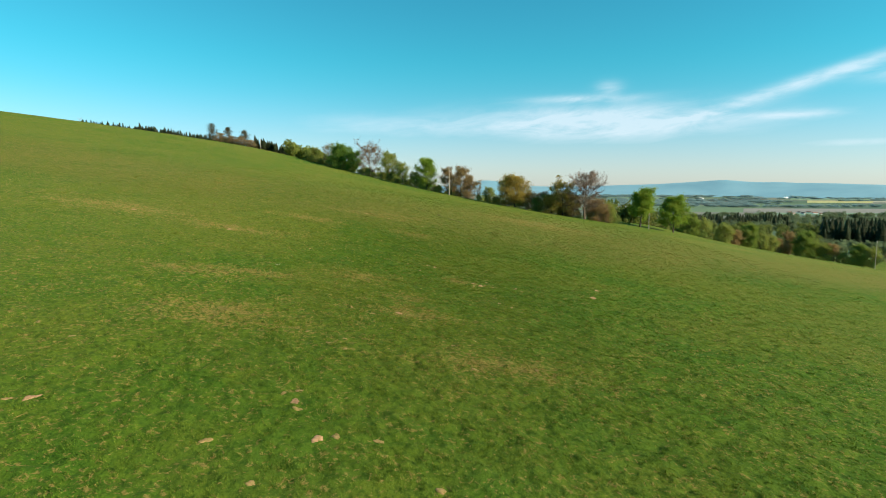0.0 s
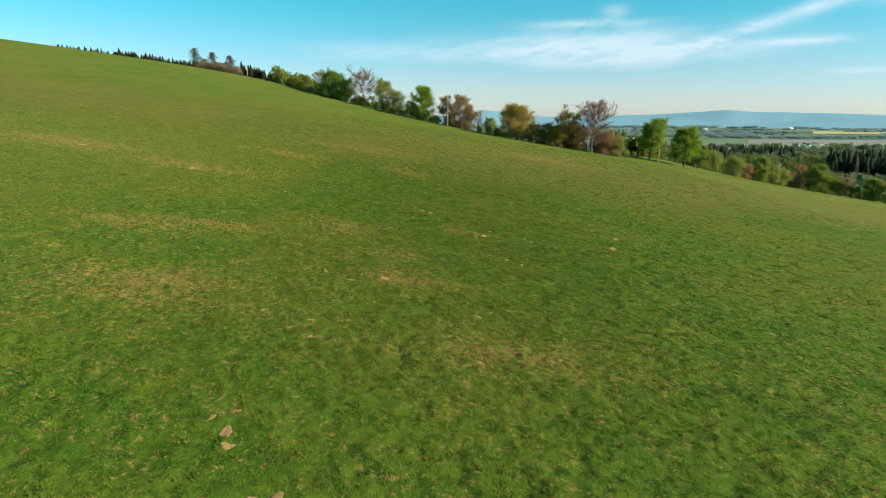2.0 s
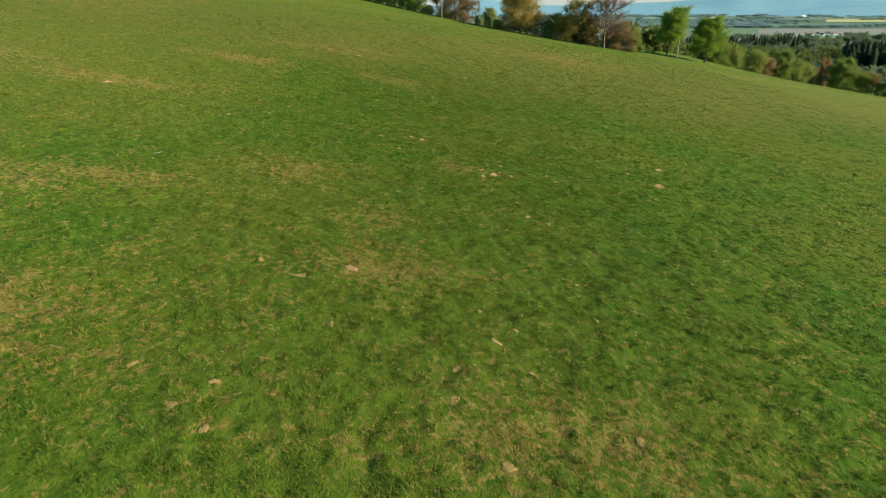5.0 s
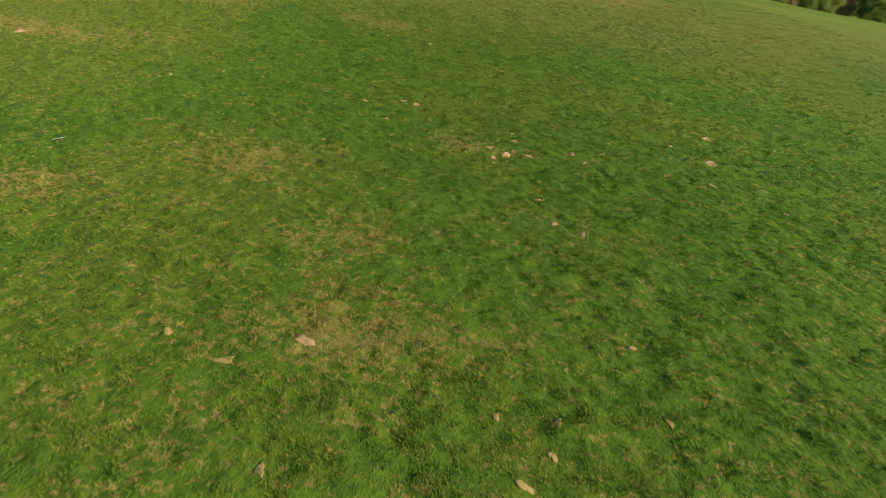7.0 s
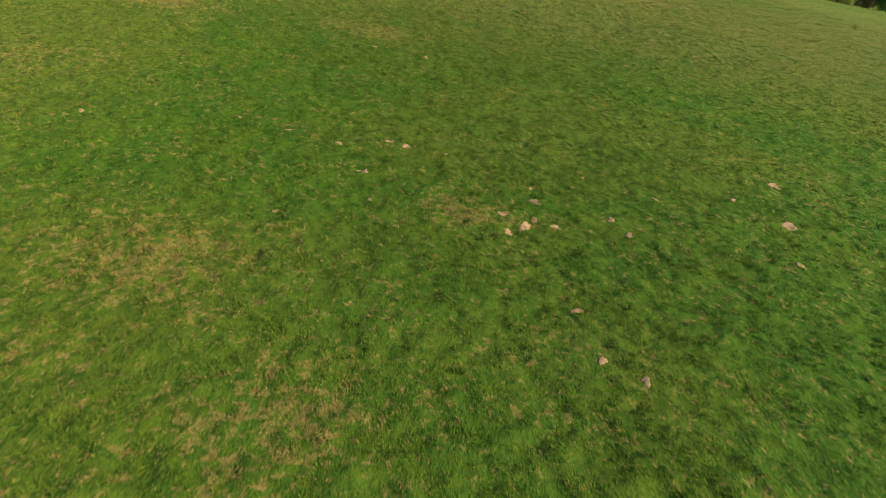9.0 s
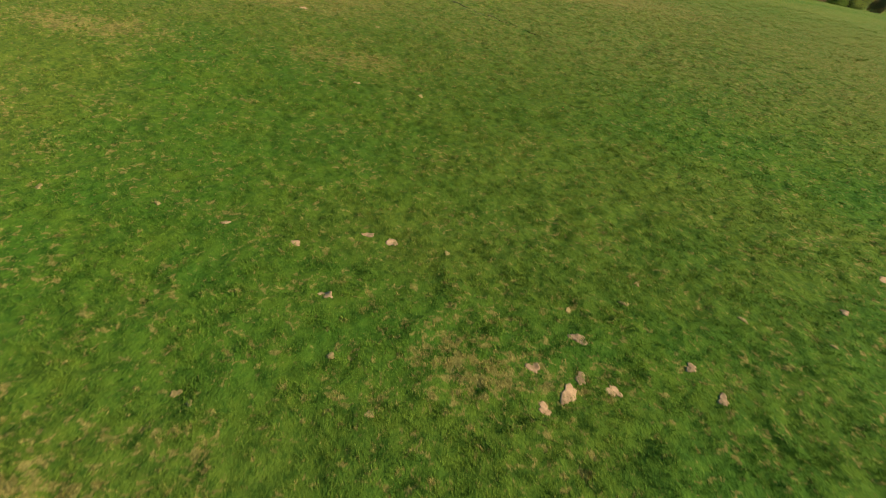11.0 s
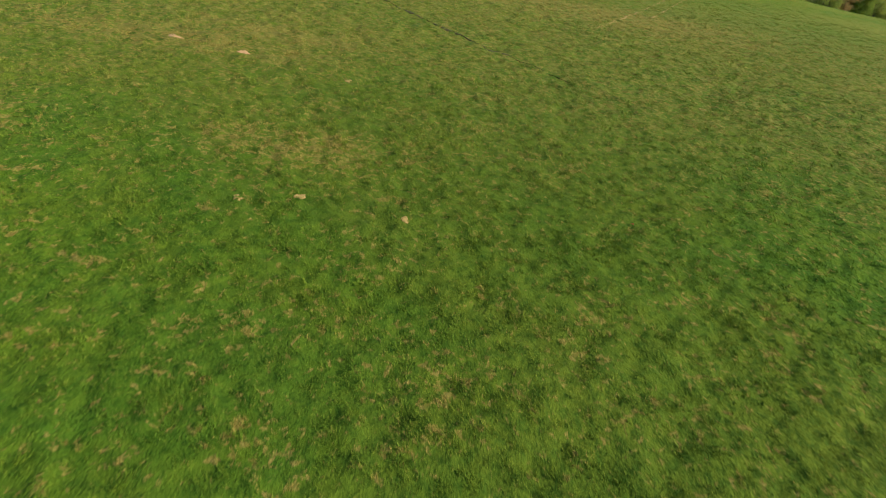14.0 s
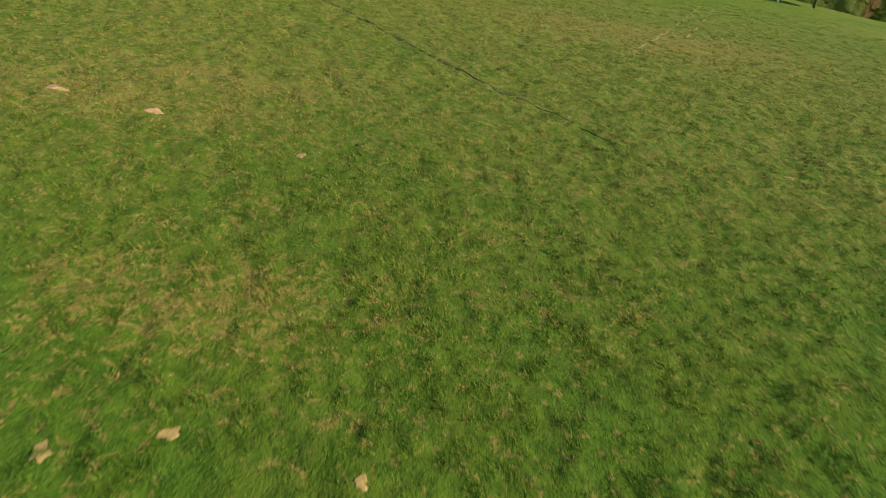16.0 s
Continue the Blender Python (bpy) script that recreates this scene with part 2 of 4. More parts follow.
def rough_material(name, a, b, scale, bump=0.3, rough=0.9, stretch=(1, 1, 1), depth=0.02):
    mat, nt, bsdf = material(name)
    n = Nodes(nt)
    v = n.noise(scale, 5, 0.65, 0.3, stretch)
    w = n.noise(scale * 0.13, 2, 0.5, 0.2, stretch, 4)
    col = n.mix(n.ramp(n.math("ADD", n.math("MULTIPLY", v, 0.7), n.math("MULTIPLY", w, 0.3)), 0.35, 0.65), a, b)
    nt.links.new(col, bsdf.inputs["Base Color"])
    bsdf.inputs["Roughness"].default_value = rough
    bsdf.inputs["Specular IOR Level"].default_value = 0.15
    nt.links.new(n.bump(v, bump, depth), bsdf.inputs["Normal"])
    return mat


TURF = ground_material()
BLADES = blade_material()
BARK = rough_material("bark", (0.055, 0.042, 0.030), (0.13, 0.10, 0.075), 3.0, 0.6, stretch=(1, 1, 0.3))
TWIG = rough_material("twig_bark", (0.125, 0.080, 0.056), (0.23, 0.15, 0.105), 2.0, 0.2)
SOIL = rough_material("bare_soil", (0.235, 0.132, 0.062), (0.400, 0.232, 0.122), 9.0, 0.35, depth=0.03)
TRAMPLED = rough_material("trampled_turf", (0.190, 0.135, 0.042), (0.310, 0.195, 0.078), 7.0, 0.4, depth=0.03)
DARK_SOIL = rough_material("dark_rut_soil", (0.035, 0.030, 0.012), (0.075, 0.070, 0.025), 5.0, 0.6)
PORCELAIN = rough_material("porcelain", (0.55, 0.52, 0.46), (0.66, 0.63, 0.57), 9.0, 0.05, 0.35)
POLE = rough_material("weathered_pole", (0.32, 0.27, 0.20), (0.48, 0.41, 0.31), 6.0, 0.3, stretch=(1, 1, 0.15))
MAPLE = leaf_material("fresh_maple_leaf", (0.130, 0.225, 0.022), (0.290, 0.405, 0.045), (0.375, 0.362, 0.043))
GREEN = leaf_material("spring_leaf", (0.098, 0.196, 0.028), (0.205, 0.330, 0.046), (0.264, 0.312, 0.048))
OLIVE = leaf_material("olive_leaf", (0.180, 0.228, 0.048), (0.336, 0.372, 0.074), (0.360, 0.288, 0.072))
OAK = leaf_material("bronze_oak_bud", (0.290, 0.200, 0.040), (0.490, 0.345, 0.074), (0.330, 0.315, 0.055))
BUD = leaf_material("brown_bud", (0.270, 0.172, 0.072), (0.420, 0.275, 0.112), (0.310, 0.255, 0.085))
NEEDLE = leaf_material("spruce_needle", (0.030, 0.050, 0.020), (0.070, 0.095, 0.036), (0.100, 0.085, 0.040), 0.25)
PINE = leaf_material("larch_needle", (0.068, 0.075, 0.033), (0.135, 0.120, 0.053), (0.180, 0.120, 0.060))


# ---- mesh helpers ----
def mesh_from(name, verts, faces_flat, sizes, mat, smooth=False):
    """A mesh from a vertex array, the loops in one row, and the corner count of each face (or one for all)."""
    verts = np.asarray(verts, np.float32).reshape(-1, 3)
    loops = np.asarray(faces_flat, np.int32).ravel()
    sizes = np.full(len(loops) // sizes, sizes, np.int32) if isinstance(sizes, int) else np.asarray(sizes, np.int32)
    me = bpy.data.meshes.new(name)
    me.vertices.add(len(verts))
    me.vertices.foreach_set("co", verts.ravel())
    me.loops.add(len(loops))
    me.loops.foreach_set("vertex_index", loops)
    me.polygons.add(len(sizes))
    me.polygons.foreach_set("loop_start", np.r_[0, np.cumsum(sizes)[:-1]].astype(np.int32))
    me.polygons.foreach_set("loop_total", sizes)
    me.polygons.foreach_set("use_smooth", np.full(len(sizes), smooth))
    me.materials.append(mat)
    me.update(calc_edges=True)
    return me


def put_value(me, name, values):
    att = me.attributes.new(name, "FLOAT", "POINT")
    att.data.foreach_set("value", np.asarray(values, np.float32))


def part(name, me, parent, label=""):
    ob = new(name, me)
    ob.parent = parent
    if label:
        tagged(ob, label)
    return ob


# dry, straw-coloured stretches of turf: x, y, half length along x, half length along y
DRY = ((-3.2, 53.8, 2.4, 1.8), (-18.2, 55.3, 5.5, 1.6), (-24, 53, 4.0, 1.6), (-2.0, 48.0, 4.0, 2.0), (1.8, 66.5, 2.6, 1.7),
       (-14, 104.5, 7.0, 2.2), (-9.5, 108, 5.0, 1.6), (-22, 92, 6.0, 2.0), 
       (-30, 77, 8.0, 2.0), (-9, 60, 3.0, 2.5), (-16, 41, 5.0, 3.0),
       (-45, 80, 10, 3), (22, 136, 14, 7), (5, 38, 5, 2.2), (-5, 93, 4, 2))


def dryness(x, y):
    d = np.zeros_like(np.asarray(x, float))
    for a, b, p, q in DRY:
        d = np.maximum(d, np.exp(-((x - a) / p) ** 2 - ((y - b) / q) ** 2))
    wide = 0.40 * smoothstep(88, 112, y) * (1 - smoothstep(128, 160, y)) + 0.12 * np.exp(-((y - 45) / 9) ** 2) + 0.12 * smoothstep(-20, -55, x)
    return np.clip(d + wide, 0, 1.15)


def flight_range(x, y):
    """Metres at which the low flight passes each spot of the pasture."""
    ahead = np.interp(y, (-25, 20, 29, 43, 90, 390), (65, 20.5, 14, 9, 9, 309))
    ahead = np.maximum(ahead, (np.abs(x - 0.8) / 0.80 - 5.3) / 0.875)
    return np.sqrt(144 + ahead ** 2 + x ** 2)


def paleness(x, y):
    """Where the turf is rough and its tips bleached."""
    x, y = np.asarray(x, float), np.asarray(y, float)
    band = smoothstep(84, 110, y - 0.10 * x) * (1 - 0.75 * smoothstep(150, 185, y - 0.2 * x)) * (0.35 + 0.65 * smoothstep(-70, 10, x))
    left = 0.40 * smoothstep(-12, -40, x) * smoothstep(10, 40, y) * (1 - smoothstep(150, 220, y))
    return np.clip(np.maximum(band, left) * (0.65 + 0.7 * value_noise(x, y, 14.0, 2.2)), 0, 1)


# ---- ground ----
def steps(core_lo, core_hi, fine, grow, end):
    core = np.arange(core_lo, core_hi + fine / 2, fine)
    up, s = [core[-1]], fine
    while up[-1] < end:
        s *= grow
        up.append(up[-1] + s)
    down, s = [core[0]], fine
    while down[-1] > -end:
        s *= grow
        down.append(down[-1] - s)
    return np.r_[down[:0:-1], core, up[1:]]


def make_ground():
    gx, gy = steps(-24, 34, 0.2, 1.045, 4700), steps(16, 132, 0.2, 1.045, 4700)
    X, Y = np.meshgrid(gx, gy)
    Z = surface(X, Y)
    nx, ny = len(gx), len(gy)
    idx = np.arange(nx * ny).reshape(ny, nx)
    quads = np.stack([idx[:-1, :-1], idx[:-1, 1:], idx[1:, 1:], idx[1:, :-1]], -1)
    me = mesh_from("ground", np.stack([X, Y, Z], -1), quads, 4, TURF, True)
    put_value(me, "dry", dryness(X, Y).ravel())
    put_value(me, "pale", paleness(X, Y).ravel())
    # painted gap shade: stronger near the flight and under the rough tussocks
    put_value(me, "gap_shade", (0.58 * (15 / flight_range(X, Y)) ** 0.42 + 0.13 * smoothstep(84, 106, Y) * (1 - smoothstep(130, 175, Y))).ravel())
    put_value(me, "far", smoothstep(180, 420, np.maximum(beyond_edge(X, Y), 0) + np.maximum(np.hypot(X, Y - 60) - 480, 0)).ravel())
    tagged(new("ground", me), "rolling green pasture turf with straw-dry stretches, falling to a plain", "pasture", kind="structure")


make_ground()


# ---- bare patches of soil ----
PATCHES_NEAR = ((-7.6, 37.7, 0.3), (-6.3, 36.8, 0.25), (-6.7, 38.8, 0.22), (0.9, 40.9, 0.3), (0.8, 39.2, 0.3), (3.7, 41.1, 0.3),
                (3.4, 43.9, 0.25), (6.7, 38.3, 0.3), (-7.5, 28.7, 0.45), (-7.2, 27.9, 0.35), (-7.6, 30.0, 0.28), (-8.3, 29.4, 0.25),
                (-4.8, 25.8, 0.35), (-5.6, 25.4, 0.4), (-2.8, 26.0, 0.3), (-10.3, 24.2, 0.35), (2.3, 36.6, 0.35), (-9.4, 39.2, 0.2),
                (-19.3, 26.0, 0.4), (-20.2, 25.7, 0.35), (-22.2, 33.3, 0.35), (-7.4, 21.6, 0.3), (-25.3, 34.9, 0.3), (0.2, 22.8, 0.35))
PATCHES_MIDDLE = ((-4.5, 71.6, 0.3), (-2.0, 72.8, 0.3), (-1.1, 72.5, 0.35), (1.0, 72.2, 0.22), (-3.0, 68.9, 0.32), (-6.0, 64.3, 0.22),
                  (-2.4, 66.1, 0.2), (-5.5, 63.9, 0.15), (5.2, 69.7, 0.2), (7.4, 70.4, 0.22), (5.2, 68.1, 0.42), (3.5, 66.6, 0.36),
                  (4.9, 66.3, 0.34), (4.4, 65.6, 0.45), (3.6, 65.0, 0.33), (5.8, 65.9, 0.38), (9.2, 66.0, 0.34), (8.7, 67.3, 0.3),
                  (11.8, 70.2, 0.22), (16.5, 71.4, 0.3), (8.3, 71.8, 0.2), (14.7, 69.2, 0.2), (-14.2, 73.2, 0.22), (-9.9, 73.1, 0.18),
                  (-7.2, 72.4, 0.3), (-1.1, 64.1, 0.2), (-16.9, 71.2, 0.25))
PATCHES_FAR = ((-6.4, 88.5, 0.35), (-0.4, 88.5, 0.25), (18.5, 107.0, 0.3), (-4.1, 101.7, 0.3), (-4.3, 89.2, 0.3), (-3.7, 47.3, 0.4),
               (-5.7, 46.2, 0.3), (2.0, 45.1, 0.25), (2.5, 42.9, 0.3), (3.7, 45.0, 0.3), (-3.8, 42.7, 0.25), (-7.6, 47.1, 0.2),
               (7.0, 48.8, 0.25), (20.3, 74.2, 0.55), (18.5, 69.2, 0.5), (16.9, 65.2, 0.35), (20.0, 62.4, 0.3), (7.1, 45.4, 0.2),
               (31.3, 65.2, 0.3), (-28.8, 75.8, 0.5), (-43.4, 79.3, 0.5), (5.8, 57.3, 0.28), (7.0, 56.6, 0.28), (5.5, 59.8, 0.28),
               (-10.2, 103.6, 0.45), (-14.2, 104.2, 0.5))
PATCHES = PATCHES_NEAR + PATCHES_MIDDLE + PATCHES_FAR
SCRAPED = [p for p in PATCHES if p[2] >= 0.38 or (p in PATCHES_MIDDLE and p[2] >= 0.3) or p in PATCHES_FAR[-5:-2]]


def soil_patch(x, y, r, seed, scraped):
    """A low ragged heap of scraped earth."""
    rng = np.random.default_rng(seed)
    rings, n = 6, 26
    ang = np.arange(n) * 2 * np.pi / n
    out = 1 + rng.uniform(-0.10, 0.08, n) + sum(q * np.sin(f * ang + rng.uniform(0, 6)) for f, q in ((2, 0.22), (3, 0.17), (5, 0.10), (7, 0.07)))
    turn, wide = rng.uniform(0, np.pi), rng.uniform(1.0, 1.45)
    V, F = [], []
    for k in range(1, rings + 1):
        for i in range(n):
            a = i * 2 * np.pi / n
            q = r * out[i] * k / rings if k > 2 else r * k / rings
            px, py = q * wide * math.cos(a), q * math.sin(a) * 0.9
            px, py = px * math.cos(turn) - py * math.sin(turn), px * math.sin(turn) + py * math.cos(turn)
            up = 0.006 * (1 - (k / rings) ** 2) + rng.uniform(-0.004, 0.005)
            V.append((px, py, float(surface(x + px, y + py) - surface(x, y)) + (up + 0.020 if k < rings else -0.04)))
    V.append((0, 0, 0.04))
    for k in range(rings - 1):
        for i in range(n):
            j = (i + 1) % n
            F.append((k * n + i, (k + 1) * n + i, (k + 1) * n + j, k * n + j))
    flat = [i for f in F for i in f]
    tris = [i for k in range(n) for i in (rings * n, k, (k + 1) % n)]
    me = mesh_from("soil_patch", V, flat + tris, [4] * len(F) + [3] * n, SOIL if scraped else TRAMPLED, True)
    ob = new("soil_patch", me)
    ob.location = (x, y, float(surface(x, y)))
    size = "broad" if r > 0.38 else "small" if r < 0.24 else "low"
    what = " ragged patch of bare pinkish-brown soil in grazed grass" if scraped else " trampled tan patch of thin turf in grazed grass"
    tagged(ob, size + what, "soil patch", "scraped patches in the turf")


for k, (x, y, r) in enumerate(PATCHES):
    soil_patch(x, y, r * (0.62 if r < 0.36 else 0.66), k, (x, y, r) in SCRAPED)


# ---- grass ----
def make_grass(name, total, blades, area, fall, seed, label):
    rng = np.random.default_rng(seed)
    n = total * 14
    x, y = rng.uniform(area[0], area[1], n), rng.uniform(area[2], area[3], n)
    # thick close to the flight, thin and coarse farther off
    r = flight_range(x, y)
    tus = 0.65 * value_noise(x, y * 0.8, 0.30) + 0.35 * value_noise(x, y, 1.1, 9.0)
    bare = np.zeros(n, bool)
    for a, b, q in PATCHES:
        bare |= ((x - a) ** 2 + (y - b) ** 2) < (q * (0.30 if (a, b, q) in SCRAPED else 0.16)) ** 2
    p = (15 / r) ** fall * (beyond_edge(x, y) < -2) * (0.6 + 0.7 * tus)
    keep = (rng.random(n) < p * (total / p.sum())) & ~bare
    x, y, r, tus = x[keep], y[keep], r[keep], tus[keep]
    m = len(x)
    z = surface(x, y)
    coarse = np.clip(r / 16, 0.9, 5.0) ** 0.75
    tall = (0.034 + 0.100 * np.clip((tus - 0.3) / 0.45, 0, 1) ** 1.4) * (0.9 + 0.10 * coarse)
    V = np.empty((m, blades, 3, 3), np.float32)
    for k in range(blades):
        a = rng.uniform(0, 2 * np.pi, m)
        off = rng.uniform(0.0, 0.11, m) * coarse
        bx, by = x + off * np.cos(a), y + off * np.sin(a)
        w = rng.uniform(0.006, 0.013, m) * coarse
        h = tall * rng.uniform(0.6, 1.25, m)
        lean = a + rng.normal(0, 0.7, m)
        reach = h * rng.uniform(0.3, 1.3, m)
        t = rng.uniform(0, np.pi, m)
        V[:, k, 0] = np.stack([bx - w * np.cos(t), by - w * np.sin(t), z - 0.02], -1)
        V[:, k, 1] = np.stack([bx + w * np.cos(t), by + w * np.sin(t), z - 0.02], -1)
        V[:, k, 2] = np.stack([bx + reach * np.cos(lean) - 0.02, by + reach * np.sin(lean), z + h], -1)
    # follow the slope: lift each corner by the ground under it
    V = V.reshape(-1, 3)
    base = np.repeat(z, blades * 3)
    V[:, 2] += (surface(V[:, 0], V[:, 1]) - base).astype(np.float32)
    me = mesh_from(name, V, np.arange(len(V)), 3, BLADES)
    put_value(me, "dry", dryness(V[:, 0], V[:, 1]))
    put_value(me, "pale", paleness(V[:, 0], V[:, 1]))
    tagged(new(name, me), label, "grass", kind="stuff")


make_grass("grass", 300000, 6, (-60, 70, -25, 190), 2.1, 11, "short grazed spring grass in uneven tussocks")
make_grass("grass", 90000, 4, (-230, 210, -25, 380), 1.1, 12, "short grazed grass on the far slopes of the pasture")


def rut(name, pts, wide, mat, label, gaps):
    """A worn line across the turf."""
    pts = np.array(pts, float)
    d = np.r_[0, np.cumsum(np.hypot(*np.diff(pts, axis=0).T))]
    s = np.arange(0, d[-1], 0.5)
    x, y = np.interp(s, d, pts[:, 0]), np.interp(s, d, pts[:, 1])
    rng = np.random.default_rng(2)
    x = x + np.convolve(rng.normal(0, 0.14, len(s)), np.ones(5) / 5, "same")
    y = y + np.convolve(rng.normal(0, 0.14, len(s)), np.ones(5) / 5, "same")
    nx, ny = np.gradient(y), -np.gradient(x)
    q = np.hypot(nx, ny)
    nx, ny = nx / q, ny / q
    w = wide * np.clip(value_noise(s, s, 2.6) * 2.6 - gaps, 0.02, 1.3)
    V = []
    for k, up in ((-1, -0.04), (-0.5, 0.03), (0, 0.035), (0.5, 0.03), (1, -0.04)):
        a, b = x + nx * w * k, y + ny * w * k
        V.append(np.stack([a, b, surface(a, b) + up], -1))
    V = np.stack(V, 1)
    i = np.arange(len(s) * 5).reshape(-1, 5)
    F = np.stack([i[:-1, :-1], i[:-1, 1:], i[1:, 1:], i[1:, :-1]], -1)
    return tagged(new(name, mesh_from(name, V, F, 4, mat, True)), label, "rut", kind="structure")


rut("rut", ((-7.7, 129.0), (-4.3, 124.3), (1.0, 117.3), (4.3, 113.4), (7.6, 110.5), (8.5, 109.2), (10.0, 108.0)), 0.20, DARK_SOIL, "thin dark worn line crossing the pasture grass", 0.55)
rut("wheel_track", ((41.5, 175.1), (30.5, 153.2), (24.9, 142.4), (21.2, 135.8), (15.9, 126.9)), 0.11, TRAMPLED, "faint pale wheel track pressed into the pasture grass", 0.75)
rut("wheel_track", ((43.1, 173.8), (34.6, 156.8), (29.3, 146.5), (25.3, 138.9)), 0.11, TRAMPLED, "faint pale wheel track pressed into the pasture grass", 0.75)


# ---- trees ----
class Shape:
    """Gathers tubes and leaves into one mesh."""

    def __init__(self):
        self.V, self.F, self.S, self.n = [], [], [], 0

    def add(self, V, F, size):
        self.V.append(np.asarray(V, float).reshape(-1, 3))
        F = np.asarray(F, int).reshape(-1, size) + self.n
        self.F.append(F.ravel()), self.S.append(np.full(len(F), size))
        self.n += len(self.V[-1])

    def tube(self, pts, radii, sides):
        pts = np.asarray(pts, float)
        d = np.gradient(pts, axis=0)
        d /= np.linalg.norm(d, axis=1)[:, None] + 1e-9
        ref = np.where(np.abs(d[:, 2:3]) > 0.9, [[1.0, 0, 0]], [[0, 0, 1.0]])
        a = np.cross(d, ref)
        a /= np.linalg.norm(a, axis=1)[:, None]
        b = np.cross(d, a)
        t = np.arange(sides) * 2 * np.pi / sides
        V = pts[:, None] + np.asarray(radii)[:, None, None] * (a[:, None] * np.cos(t)[None, :, None] + b[:, None] * np.sin(t)[None, :, None])
        i = np.arange(len(pts) * sides).reshape(len(pts), sides)
        j = np.roll(i, -1, 1)
        self.add(V, np.stack([i[:-1], j[:-1], j[1:], i[1:]], -1), 4)

    def leaves(self, centres, size, rng, flat=0.0):
        """A small bent leaf spray, two triangles, at each centre."""
        m = len(centres)
        a = rng.normal(0, 1, (m, 3))
        a[:, 2] *= 1 - flat
        a /= np.linalg.norm(a, axis=1)[:, None]
        b = np.cross(a, rng.normal(0, 1, (m, 3)))
        b /= np.linalg.norm(b, axis=1)[:, None]
        s = size * rng.uniform(0.55, 1.3, (m, 1))
        c = np.asarray(centres)
        fold = np.cross(a, b) * s * 0.35
        V = np.stack([c - a * s, c - b * s * 0.6 + fold, c + a * s, c + b * s * 0.6 + fold], 1)
        i = np.arange(m * 4).reshape(m, 4)
        self.add(V, i, 4)

    def arrays(self):
        return np.concatenate(self.V), np.concatenate(self.F), np.concatenate(self.S)

    def mesh(self, name, mat, smooth=False):
        V, F, S = self.arrays()
        return mesh_from(name, V, F, S, mat, smooth)


def branch(rng, p, d, length, bend_up, n=5, sway=0.16):
    pts = [np.array(p, float)]
    d = np.array(d, float)
    for _ in range(n):
        d = d + rng.normal(0, sway, 3) + np.array([0, 0, bend_up])
        d /= np.linalg.norm(d)
        pts.append(pts[-1] + d * length / n)
    return np.array(pts)


def broadleaf(name, H, R, leaf, seed, low=0.18, limbs=20, subs=6, twigs=0, per=9, size=0.30, spread=0.45, top=0.75, dense=1.0, bark=None, dip=0.25, base=0.16):
    """A broadleaf tree: tapered trunk with limbs, and a crown of leaf sprays held by its twigs. H high, R the crown's half width."""
    rng = np.random.default_rng(seed)
    wood, crown = Shape(), Shape()
    trunk = branch(rng, (0, 0, -0.8), (0.02, 0, 1), H * 0.86 + 0.8, 0.25, 9, 0.06)
    frac = np.linspace(0, 1, len(trunk))
    r0 = 0.020 * H + 0.05
    rad = r0 * (1 - 0.9 * frac ** 0.8) + 0.25 * r0 * np.exp(-frac * 14)
    wood.tube(trunk, rad, 8)
    tips = []
    for k in range(limbs):
        f = low + (0.97 - low) * ((k + rng.uniform(0.2, 0.8)) / limbs) ** 0.85
        p = np.array([np.interp(f, frac, trunk[:, i]) for i in range(3)])
        q = (f - low) / (1 - low)
        out = R * (np.sin(np.pi * np.clip(base + (0.96 - base) * q, 0, 1)) ** 0.7) * rng.uniform(0.75, 1.12)
        a = k * 2.4 + rng.normal(0, 0.35)
        up = (dip + top * q) + rng.normal(0, 0.12)
        d = np.array([math.cos(a), math.sin(a), up])
        L = out * math.sqrt(1 + up * up) * 0.88
        lim = branch(rng, p, d / np.linalg.norm(d), L, 0.06)
        rl = max(0.03, np.interp(f, frac, rad) * 0.55)
        wood.tube(lim, np.linspace(rl, 0.02, len(lim)), 5)
        for s in range(subs):
            g = rng.uniform(0.3, 1.0)
            p2 = np.array([np.interp(g, np.linspace(0, 1, len(lim)), lim[:, i]) for i in range(3)])
            d2 = d / np.linalg.norm(d) + rng.normal(0, 0.75, 3)
            sub = branch(rng, p2, d2 / np.linalg.norm(d2), L * rng.uniform(0.22, 0.45), 0.05, 3)
            wood.tube(sub, np.linspace(rl * 0.4 + 0.02, 0.025, len(sub)), 3)
            tips.append(sub[1:])
            for _ in range(twigs):
                p3 = sub[rng.integers(0, len(sub))]
                d3 = d2 / np.linalg.norm(d2) + rng.normal(0, 0.7, 3) + np.array([0, 0, 0.2])
                tw = branch(rng, p3, d3 / np.linalg.norm(d3), L * rng.uniform(0.12, 0.28), 0.08, 2)
                wood.tube(tw, np.linspace(0.034, 0.016, len(tw)), 3)
                tips.append(tw[1:])
    tips = np.concatenate(tips)
    if twigs:
        tips = tips[rng.random(len(tips)) < 0.5]
    root = new(name)
    part("trunk", wood.mesh("trunk", bark or BARK, True), root)
    if leaf and per:
        c = np.repeat(tips, per, 0)
        c = c + rng.normal(0, spread, c.shape) * np.array([1, 1, 0.75])
        keep = (rng.random(len(c)) < dense) & (c[:, 2] > 0.25)
        crown.leaves(c[keep], size, rng)
        part("crown", crown.mesh("crown", leaf), root)
    return root


